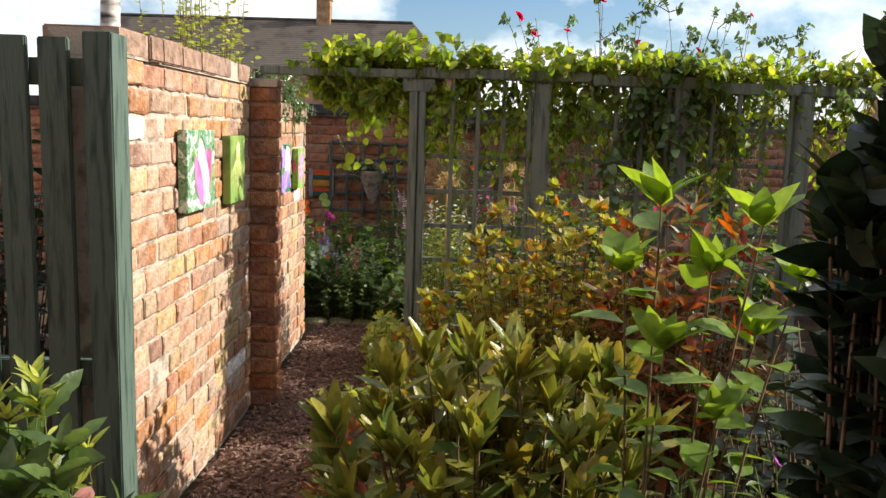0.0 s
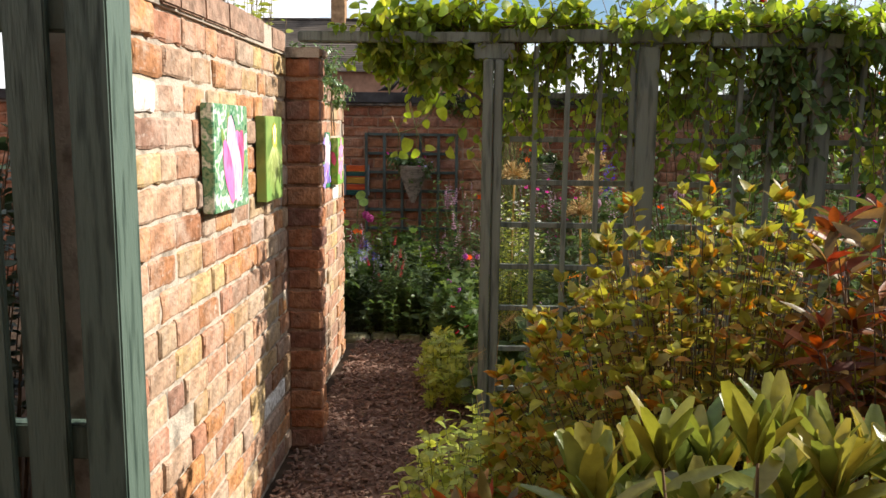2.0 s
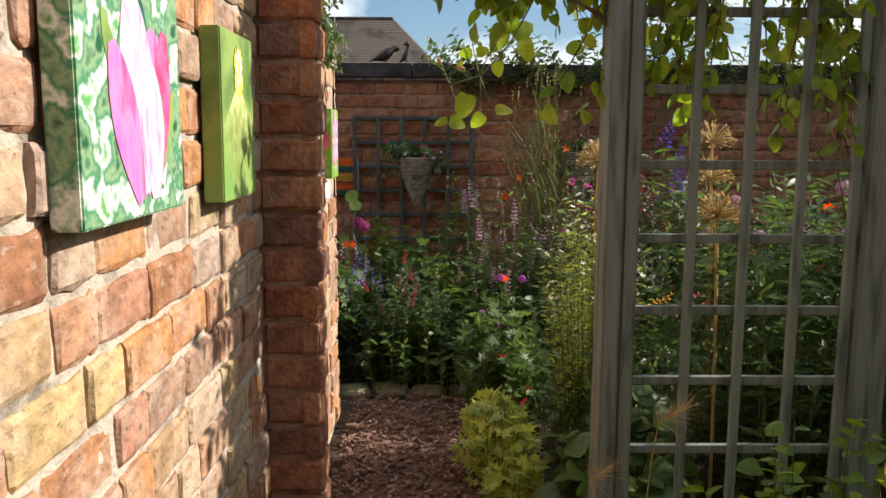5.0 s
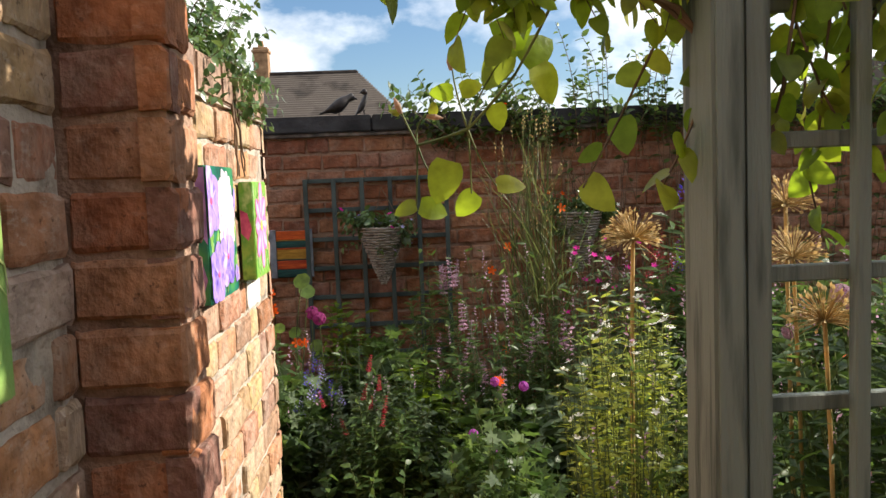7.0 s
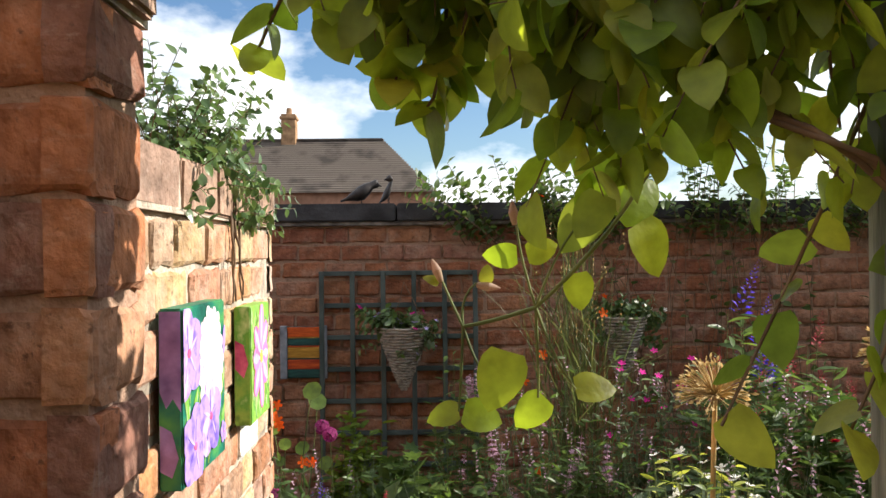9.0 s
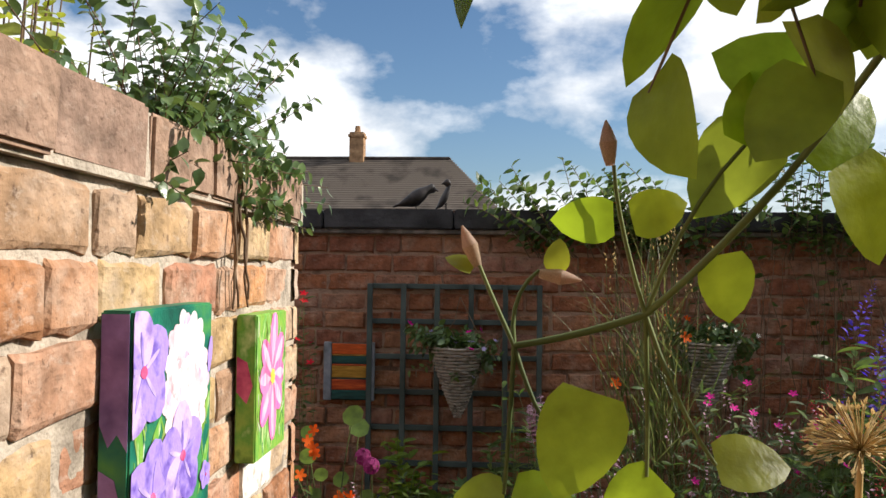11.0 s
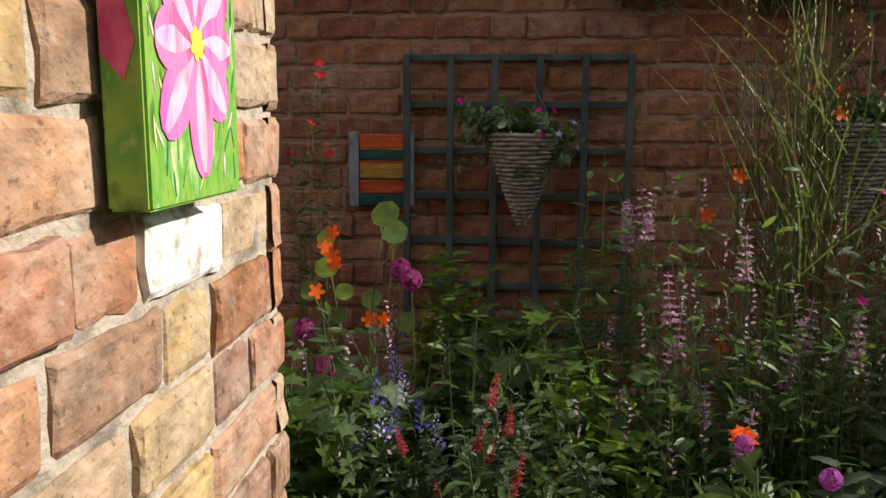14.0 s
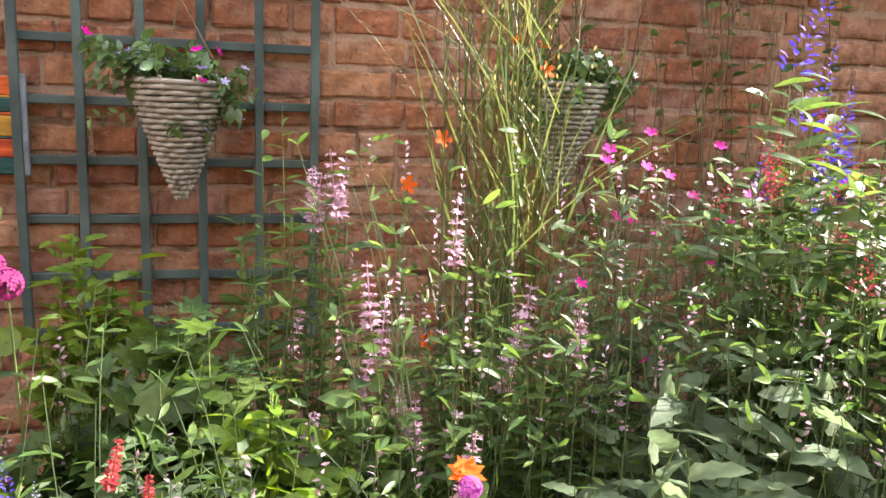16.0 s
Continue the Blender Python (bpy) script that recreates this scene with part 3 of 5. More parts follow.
coping(wall_1, 2.48, 3.99, FACE1 - 0.235, FACE1 + 0.012, 1.652, 0.082, M_COPING)
coping(wall_2, 4.13, 5.5, FACE2 - 0.235, FACE2 + 0.012, 1.497, 0.092, M_COPING)
coping(pier, 3.995, 4.125, -1.2, -0.91, 1.645, 0.035, M_COPING)

BACK_Y = 7.1
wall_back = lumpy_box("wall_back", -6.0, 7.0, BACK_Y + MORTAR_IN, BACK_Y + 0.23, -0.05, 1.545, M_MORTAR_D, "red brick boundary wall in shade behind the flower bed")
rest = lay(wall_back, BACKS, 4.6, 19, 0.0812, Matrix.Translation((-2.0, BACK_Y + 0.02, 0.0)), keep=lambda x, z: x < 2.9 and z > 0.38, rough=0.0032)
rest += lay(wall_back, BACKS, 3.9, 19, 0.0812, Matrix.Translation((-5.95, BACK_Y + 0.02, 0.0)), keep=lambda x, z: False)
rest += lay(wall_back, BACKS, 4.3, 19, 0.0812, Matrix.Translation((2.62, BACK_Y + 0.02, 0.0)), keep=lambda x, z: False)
far = Soup()
for me, m in rest:
    vs = np.array([tuple(m @ v.co) for v in me.vertices])
    far.add(vs, [tuple(p.vertices) for p in me.polygons])
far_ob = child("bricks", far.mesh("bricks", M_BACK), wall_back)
tagged(far_ob, kind="stuff")
cop = empty("wall_coping", (0, BACK_Y, 1.55), "black slab coping along the top of the boundary wall", "coping", kind="structure")
x = -6.0
while x < 7:
    w = random.uniform(0.55, 0.62)
    part("slab", box_bm(x, x + w - 0.006, -0.045, 0.27, 0.016, 0.098 + random.gauss(0, 0.002), 0.006, 2), M_SLATE, cop)
    x += w
part("cement_lip", box_bm(-6, 7, -0.028, 0.25, -0.004, 0.015, 0.003), M_LIP, cop, "pale cement bedding under the slabs")

# ---- fence ----
fence = empty("fence", (-1.5, 2.4, 0), "green painted timber fence of upright boards beside the wall", "fence", kind="structure")


def board(parent, name, x0, x1, y0, y1, z0, z1, material, bev=0.004, label=""):
    bm = box_bm(x0, x1, y0, y1, z0, z1, bev, 2)
    return part(name, bm, material, parent, label)


bx = 0.238
for x1 in (0.49,):
    board(fence, "post", 0.405, 0.49, -0.075, 0.04, -0.05, 1.7, M_FENCE)
for k in range(14):
    xr = 0.332 - k * 0.126
    board(fence, "board", xr - 0.092, xr, -0.012 + random.gauss(0, 0.002), 0.01, 0.06, 1.695 + random.gauss(0, 0.004), M_FENCE)
board(fence, "rail", -1.45, 0.405, 0.013, 0.055, 1.55, 1.63, M_FENCE)
board(fence, "rail", -1.45, 0.405, 0.013, 0.055, 0.62, 0.7, M_FENCE)

# ---- pergola: posts, beams and trellis ----
pergola = empty("pergola", (-0.225, 4.0, 0), "sage green painted timber pergola carrying climbers", "pergola")


def pb(name, x0, x1, y0, y1, z0, z1, label="", bev=0.005):
    return part(name, box_bm(x0 + 0.225, x1 + 0.225, y0 - 4.0, y1 - 4.0, z0, z1, bev, 2), M_GREENWOOD, pergola, label)


pb("post", -0.262, -0.222, 3.95, 4.06, -0.05, 1.635)
pb("post", -0.219, -0.182, 3.965, 4.06, -0.05, 1.635)
pb("post", 0.345, 0.425, 3.975, 4.055, -0.05, 1.69)
pb("post", 1.02, 1.1, 3.975, 4.055, -0.05, 1.69)
pb("post", 1.62, 1.7, 3.975, 4.055, -0.05, 1.69)
pb("beam", -1.0, -0.2, 3.985, 4.045, 1.7, 1.742)
pb("beam", -0.205, 0.62, 3.98, 4.05, 1.705, 1.755)
pb("beam", 0.623, 1.2, 3.975, 4.05, 1.69, 1.745)
pb("beam", 1.203, 2.5, 3.98, 4.05, 1.67, 1.725)
pb("plate", -0.3, -0.14, 3.99, 4.04, 1.636, 1.7)
pb("plate", 0.33, 0.44, 3.99, 4.04, 1.69, 1.704)
trellis = empty("trellis_panel", (0.1, 4.0, 0), "square lattice trellis panel between the pergola posts", "trellis", "trellis panels of the pergola")
for k in range(4):
    xx = -0.052 + 0.126 * k - 0.1
    part("slat", box_bm(xx - 0.01, xx + 0.01, -0.012, 0.008, 0.28, 1.69, 0.002), M_GREENWOOD, trellis)
for k in range(8):
    z = 1.5 - 0.1735 * k
    part("rail", box_bm(-0.28, 0.243, 0.009, 0.024, z - 0.011, z + 0.011, 0.002), M_GREENWOOD, trellis)
for dx in (0.675, 1.27):
    t2 = copy_thing(trellis, pose(0.1 + dx, 4.0, 0))

# ---- trellis on the boundary wall ----
wt_ = empty("wall_trellis", (-0.79, 7.07, 0), "blue-green square wooden trellis fixed to the brick wall", "trellis")
for k in range(6):
    xx = -0.355 + 0.142 * k
    part("slat", box_bm(xx - 0.011, xx + 0.011, -0.014, 0.006, 0.4, 1.335, 0.002), M_TRELLIS, wt_)
for k in range(7):
    z = 1.325 - 0.148 * k
    part("rail", box_bm(-0.366, 0.366, 0.0065, 0.022, z - 0.011, z + 0.011, 0.002), M_TRELLIS, wt_)

# ---- unseen walls added behind and beside the walker to block sky light ----
lumpy_box("wall_house", -7, 6, -3.2, -2.9, -0.05, 7.0, M_HOUSEWALL, "plain unseen brick wall added behind the walker to block sky light")

# added, never in view: low walls that hold back sky fill from both sides
lumpy_box("wall_east", 4.6, 4.83, -2.9, 7.1, -0.05, 1.9, M_HOUSEWALL, "plain unseen brick wall added beyond the shrubs to block light")
lumpy_box("wall_west", -5.2, -4.97, -2.9, 7.1, -0.05, 1.7, M_HOUSEWALL, "plain unseen brick wall added behind the fence to block sky light")

# ---- houses beyond ----


def house(name, at, label, x0, x1, ridge, eave, depth, hip, chim):
    root = empty(name, at, label, "house")
    part("wall", box_bm(x0, x1 + hip, -depth, depth, 0, eave), M_HOUSEWALL, root)
    ov = 0.4
    v = [(x0, -depth - ov, eave - 0.1), (x1 + hip, -depth - ov, eave - 0.1), (x1 + hip, depth + ov, eave - 0.1), (x0, depth + ov, eave - 0.1), (x0, 0, ridge), (x1, 0, ridge)]
    roof = child("roof", mesh_of("roof", v, [(0, 1, 5, 4), (1, 2, 5), (2, 3, 4, 5), (3, 0, 4), (0, 3, 2, 1)], M_ROOF), root)
    s = Soup()
    n_ = 24
    for k in range(n_):
        t = (k + 0.5) / n_
        y = (-depth - ov) * (1 - t)
        z = (eave - 0.1) * (1 - t) + ridge * t
        xe = (x1 + hip) * (1 - t) + x1 * t
        s.add([(x0, y - 0.03, z + 0.02), (xe, y - 0.03, z + 0.02), (xe, y + 0.25, z + 0.12), (x0, y + 0.25, z + 0.12)], [(0, 1, 2, 3)])
    tagged(child("tiling", s.mesh("tiling", M_ROOF, False), roof), kind="stuff")
    part("ridge_tile", box_bm(x0, x1, -0.12, 0.12, ridge - 0.02, ridge + 0.1, 0.04, 2), M_ROOF, roof)
    for cx, cw, ch in chim:
        c = part("chimney", box_bm(cx - cw / 2, cx + cw / 2, -0.35, 0.35, ridge - 0.6, ridge + ch, 0.02), M_CHIMNEY, root, "buff brick chimney stack")
        part("cap", box_bm(cx - cw / 2 - 0.06, cx + cw / 2 + 0.06, -0.42, 0.42, ridge + ch - 0.28, ridge + ch - 0.12, 0.02), M_CHIMNEY, c)
        bm = bmesh.new()
        bmesh.ops.create_cone(bm, cap_ends=True, segments=10, radius1=0.17, radius2=0.13, depth=0.35, matrix=Matrix.Translation((cx, 0, ridge + ch + 0.17)))
        part("chimney_pot", bm, M_CHIMNEY, c)
    for k in range(3):
        wx = x0 + 2 + k * 3.2
        w = part("window", box_bm(wx, wx + 1.2, -depth - 0.04, -depth + 0.02, 3.2, 4.4), M_WHITE, root)
        part("pane", box_bm(wx + 0.08, wx + 1.12, -depth - 0.05, -depth - 0.042, 3.28, 4.32), M_SLATE, w)
    return root


house("house", (0, 45, 0), "distant brick house with grey-brown hipped roof and chimney", -19, -2.9, 7.2, 4.3, 4.0, 2.6, [(-7.75, 0.75, 1.35)])
house("house", (24, 42, 0), "distant brick house partly hidden by garden shrubs", -1.5, 9, 6.6, 4.4, 4.0, 2.5, [(1.0, 0.8, 1.4)])

# ---- paintings on the garden walls ----


def canvas(label, face, y0, y1, z0, z1, depth, ground, edge=None):
    root = empty("canvas_painting", (face + 0.004, (y0 + y1) / 2, z0), label, "painting", "canvases hung on the garden wall")
    hw = (y1 - y0) / 2
    part("canvas", box_bm(0, depth, -hw, hw, 0, z1 - z0, 0.0025, 2), ground, root)
    return root, depth, hw, z1 - z0


def painted_side(root, y, pts, material):
    """A painted patch on the canvas's turned edge; pts run in (x, z)."""
    n = len(pts)
    v = [(a, y, b) for a, b in pts] + [(a, y + 0.0004, b) for a, b in pts]
    f = [tuple(range(n)), tuple(range(2 * n - 1, n - 1, -1))] + [(i, i + n, (i + 1) % n + n, (i + 1) % n) for i in range(n)]
    child("painted_edge", mesh_of("painted_edge", v, f, material), root)


def painted(root, x, pts, material, name="painted_petal"):
    """A flat painted shape on the canvas face; pts run in (y, z)."""
    pts = [(max(-hw + 0.001, min(hw - 0.001, a)), max(0.001, min(hh - 0.001, b))) for a, b in pts]
    n = len(pts)
    v = [(x, a, b) for a, b in pts] + [(x - 0.0004, a, b) for a, b in pts]
    f = [tuple(range(n))] + [(i, i + n, (i + 1) % n + n, (i + 1) % n) for i in range(n)]
    me = mesh_of(name, v, f, material)
    return child(name, me, root)


def petal_shape(cy, cz, ang, length, width, base=0.0, n=9, notch=0.0):
    ca, sa = math.cos(ang), math.sin(ang)
    out = []
    for i in range(2 * n):
        t = i / (n - 1) if i < n else (2 * n - 1 - i) / (n - 1)
        w = width * (math.sin(math.pi * min(1, 0.08 + 0.86 * t ** 1.15)) ** 0.8) * (1 if i < n else -1)
        u = base + length * t - (notch * length if t == 1 else 0)
        out.append((cy + u * ca - w * sa, cz + u * sa + w * ca))
    return out


def paint(name, stops, scale=14, stretch=(1, 1, 1)):
    return mat(name, stops, rough=0.5, scale=scale, bump=0.1, bump_scale=200, spec=0.35, stretch=stretch, detail=4)


C_LEAFY = paint("painted_leaf_ground", [(0.02, 0.14, 0.06), (0.3, 0.45, 0.25), (0.04, 0.22, 0.1), (0.7, 0.75, 0.65), (0.1, 0.3, 0.1)], 24)
C_DEEP = paint("painted_deep_green", [(0.005, 0.08, 0.06), (0.01, 0.17, 0.11), (0.06, 0.24, 0.06)], 16)
C_LIME = paint("painted_lime", [(0.09, 0.2, 0.04), (0.27, 0.38, 0.1), (0.15, 0.29, 0.07)], 7)
C_MEADOW = paint("painted_meadow", [(0.06, 0.2, 0.02), (0.3, 0.5, 0.08), (0.12, 0.35, 0.05), (0.5, 0.6, 0.3)], 24, (1, 2.2, 0.7))
C_PINK = paint("painted_pink", [(0.55, 0.05, 0.25), (0.8, 0.25, 0.5), (0.7, 0.12, 0.38)], 20, (1, 2, 0.5))
C_PALEPINK = paint("painted_pale_pink", [(0.78, 0.33, 0.54), (0.82, 0.58, 0.7), (0.72, 0.24, 0.48)], 22, (1, 2, 0.6))
C_WHITE = paint("painted_blush_white", [(0.72, 0.5, 0.58), (0.82, 0.76, 0.78), (0.78, 0.68, 0.72)], 46)
C_VIOLET = paint("painted_violet", [(0.2, 0.12, 0.6), (0.42, 0.3, 0.78), (0.28, 0.18, 0.68)], 34)
C_LILAC = paint("painted_lilac", [(0.38, 0.24, 0.7), (0.62, 0.48, 0.82), (0.5, 0.36, 0.76)], 30)
C_LILACDARK = paint("painted_plum", [(0.22, 0.12, 0.36), (0.32, 0.2, 0.5)], 26)
C_LILACPALE = paint("painted_pale_lilac", [(0.42, 0.3, 0.76), (0.6, 0.48, 0.84)], 30)
C_YELLOW = paint("painted_yellow", [(0.75, 0.6, 0.02), (0.85, 0.75, 0.15)], 30)
C_STRAND = paint("painted_yellow_green", [(0.45, 0.55, 0.12), (0.7, 0.76, 0.36)], 30)
C_BLUSH = paint("painted_blush", [(0.85, 0.6, 0.68), (0.9, 0.75, 0.8)], 30)
C_ROSE = paint("painted_rose", [(0.6, 0.05, 0.2), (0.75, 0.15, 0.3)], 30)

# pink tulip-like bloom on leafy ground
r, d, hw, hh = canvas("square canvas painted with a pink tulip on green leaves", FACE1, 2.965, 3.3, 1.115, 1.425, 0.036, C_LEAFY)
for k in range(14):
    painted(r, d + 0.0005 + k * 0.00003, petal_shape(random.uniform(-hw, hw) * 0.75, random.uniform(0.03, hh - 0.1), random.uniform(0.9, 2.2), 0.09, 0.014), random.choice((C_DEEP, C_LIME, C_WHITE)), "painted_leaf")
for k, (y, z, a, ln, w, c) in enumerate(((0.01, 0.03, 1.3, 0.21, 0.058, C_PINK), (0.03, 0.03, 1.75, 0.25, 0.055, C_PALEPINK), (0.06, 0.04, 1.35, 0.2, 0.035, C_ROSE), (0.0, 0.02, 1.95, 0.2, 0.04, C_PINK), (0.05, 0.02, 1.58, 0.17, 0.04, C_PALEPINK))):
    painted(r, d + 0.001 + k * 0.00015, petal_shape(y, z, a, ln, w), c)
# yellow passion-flower heart with hanging threads
r, d, hw, hh = canvas("square canvas painted with a yellow flower heart on lime green", FACE1, 3.525, 3.76, 1.1, 1.4, 0.036, C_LIME)
for k in range(26):
    a = -math.pi / 2 + (k - 12.5) * 0.075
    painted(r, d + 0.0006 + k * 0.00003, petal_shape(0.0, 0.21, a, random.uniform(0.13, 0.2), 0.0016, n=5), C_STRAND, "painted_thread")
for k in range(16):
    painted(r, d + 0.0016 + k * 0.00003, petal_shape(0.0, 0.23, k * 0.393, 0.018 + 0.022 * abs(math.sin(k * 0.393)), 0.007, 0.008, 5), C_YELLOW)
painted(r, d + 0.0022, petal_shape(0.0, 0.2, math.pi / 2, 0.07, 0.018), C_WHITE, "painted_heart")
painted(r, d + 0.0024, petal_shape(0.0, 0.215, math.pi / 2, 0.04, 0.008), C_YELLOW, "painted_heart")


def geranium(r, x, y, z, q, mid=C_LILAC, turn=0.3):
    for k in range(5):
        painted(r, x + k * 0.00012, petal_shape(y, z, turn + k * 1.2566, q, q * 0.46), mid if k % 2 else C_VIOLET)
        painted(r, x + 0.0008 + k * 0.00005, petal_shape(y, z, turn + k * 1.2566, q * 0.55, q * 0.045, q * 0.08, n=6), C_VIOLET if k % 2 else C_LILACPALE, "painted_vein")
    painted(r, x + 0.0013, petal_shape(y - q * 0.12, z, 0, q * 0.24, q * 0.1), C_ROSE, "painted_heart")


# white peony with violet geraniums
r, d, hw, hh = canvas("square canvas painted with white peony and violet geraniums", FACE2, 4.572, 4.825, 1.066, 1.342, 0.036, C_DEEP)
for k in range(16):
    painted(r, d + 0.0005 + k * 0.00003, petal_shape(random.uniform(-hw, hw) * 0.8, random.uniform(0.0, hh - 0.1), random.uniform(0.9, 2.2), 0.07, 0.008), random.choice((C_LIME, C_MEADOW)), "painted_leaf")
for k in range(130):
    t = k / 130
    a = k * 2.4
    painted(r, d + 0.001 + k * 0.00001, petal_shape(0.036 + 0.058 * (1 - t) * math.cos(a), 0.172 + 0.082 * (1 - t) * math.sin(a), a, 0.024, 0.012), (C_WHITE, C_BLUSH, C_BLUSH)[k % 3] if k % 19 else C_PALEPINK)
painted_side(r, -hw - 0.0006, [(0.002, 0.15), (0.012, 0.125), (0.022, 0.14), (0.034, 0.12), (0.034, 0.272), (0.002, 0.272)], C_LILACDARK)
painted_side(r, -hw - 0.0006, [(0.002, 0.03), (0.02, 0.02), (0.03, 0.05), (0.02, 0.09), (0.002, 0.1)], C_LILACDARK)
for k in range(46):
    painted(r, d + 0.0004 + k * 0.000004, petal_shape(random.uniform(-hw, hw) * 0.9, random.uniform(0.0, hh * 0.7), random.uniform(0.9, 2.2), random.uniform(0.02, 0.06), 0.002, n=5), random.choice((C_LIME, C_MEADOW, C_LEAFY)), "painted_stroke")
geranium(r, d + 0.0026, 0.02, 0.085, 0.07, C_LILAC, 0.35)
geranium(r, d + 0.0026, -0.07, 0.055, 0.068, C_VIOLET, 0.1)
geranium(r, d + 0.0026, -0.1, 0.205, 0.075, C_LILAC, 0.5)
geranium(r, d + 0.0021, 0.105, 0.04, 0.02, C_VIOLET, 0.5)
painted(r, d + 0.002, petal_shape(0.112, 0.18, 1.4, 0.05, 0.008), C_VIOLET)
# cosmos
r, d, hw, hh = canvas("small canvas painted with a pink cosmos on meadow green", FACE2, 5.045, 5.235, 1.062, 1.312, 0.036, C_MEADOW)
painted_side(r, -hw - 0.0006, [(0.002, 0.12), (0.02, 0.1), (0.03, 0.13), (0.02, 0.17), (0.002, 0.18)], C_ROSE)
for k in range(70):
    painted(r, d + 0.0004 + k * 0.000004, petal_shape(random.uniform(-hw, hw) * 0.92, random.uniform(0.0, hh * 0.85), random.uniform(0.9, 2.2), random.uniform(0.02, 0.035), 0.0014, n=4), random.choice((C_LIME, C_DEEP, C_STRAND, C_WHITE)), "painted_stroke")
for k, (a, ln, w) in enumerate(((1.45, 0.12, 0.02), (0.75, 0.1, 0.022), (0.0, 0.075, 0.022), (-0.75, 0.085, 0.022), (-1.5, 0.115, 0.02), (-2.3, 0.1, 0.022), (3.14, 0.075, 0.022), (2.35, 0.09, 0.02))):
    painted(r, d + 0.0008 + k * 0.00012, petal_shape(0.0, 0.135, a, ln, w * 1.25, 0.006, notch=0.05), C_PINK)
    painted(r, d + 0.00086 + k * 0.00012, petal_shape(0.0, 0.135, a, ln * 0.86, w * 0.5, 0.012), C_PALEPINK)
for k in range(7):
    painted(r, d + 0.002 + k * 0.00005, petal_shape(0.0, 0.135, k * 0.9, 0.015, 0.005), C_YELLOW, "painted_heart")

# ---- striped panel and wicker cones on the boundary wall ----
sp = empty("striped_panel", (-1.23, 7.085, 0.842), "small wall panel of orange, yellow and green stripes between grey uprights", "wall art")
G_UP = mat("grey_upright", [(0.16, 0.18, 0.21), (0.26, 0.28, 0.32)], rough=0.6, scale=20)
S_OR, S_GR, S_YE, S_RD = (mat(n, c, rough=0.5, scale=30, stretch=(0.5, 1, 3)) for n, c in (("orange_stripe", [(0.5, 0.07, 0.012), (0.65, 0.12, 0.02)]), ("dark_green_stripe", [(0.01, 0.05, 0.05), (0.02, 0.09, 0.08)]), ("ochre_stripe", [(0.4, 0.2, 0.02), (0.55, 0.3, 0.05)]), ("red_stripe", [(0.4, 0.04, 0.015), (0.55, 0.1, 0.02)])))
part("backboard", box_bm(-0.1, 0.1, -0.004, 0.008, 0.0, 0.24, 0.002), S_GR, sp)
z = 0.238
for h, m_ in ((0.046, S_OR), (0.006, S_YE), (0.034, S_GR), (0.008, S_OR), (0.05, S_YE), (0.006, S_GR), (0.045, S_RD), (0.04, S_GR)):
    part("stripe", box_bm(-0.075, 0.075, -0.014, -0.0045, z - h + 0.001, z, 0.002), m_, sp)
    z -= h
for s_ in (-1, 1):
    part("upright", box_bm(s_ * 0.092 - 0.016, s_ * 0.092 + 0.016, -0.022, -0.005, 0.0, 0.245, 0.003), G_UP, sp)


def wicker_cone(at, label, w, h, tint=M_WICKER):
    root = empty("hanging_basket", at, label, "hanging basket", "wicker cones on the wall")
    rings = 22
    for k in range(rings):
        t = k / (rings - 1)
        rad = w * (0.08 + 0.92 * t ** 0.9)
        s = Soup()
        pts = []
        n = 40
        for i in range(n + 1):
            a = i * 2 * math.pi / n
            q = rad + 0.0042 * math.cos(a * 10 + math.pi * (k % 2))
            pts.append((q * math.cos(a), q * math.sin(a), h * t + 0.001 * math.sin(a * 3 + k)))
        s.tube(pts, 0.0062, 0.0062, 5)
        child("wicker_strand", s.mesh("wicker_strand", tint), root)
    for i in range(10):
        a = i * 0.628
        s = Soup()
        s.tube([(w * 0.05 * math.cos(a), w * 0.05 * math.sin(a), 0), (w * math.cos(a), w * math.sin(a), h + 0.012)], 0.004, 0.004, 5)
        child("stake", s.mesh("stake", tint), root)
    s = Soup()
    s.tube([(0, 0.1, h + 0.2), (-0.02, 0.05, h + 0.1), (-w * 0.9, 0, h)], 0.002, 0.002, 4)
    s.tube([(0, 0.1, h + 0.2), (w * 0.9, 0, h)], 0.002, 0.002, 4)
    child("hanging_wire", s.mesh("hanging_wire", M_TWIG), root)
    part("soil", box_bm(-w * 0.6, w * 0.6, -w * 0.6, w * 0.6, h - 0.05, h - 0.012, 0.01), M_SOIL, root)
    return root


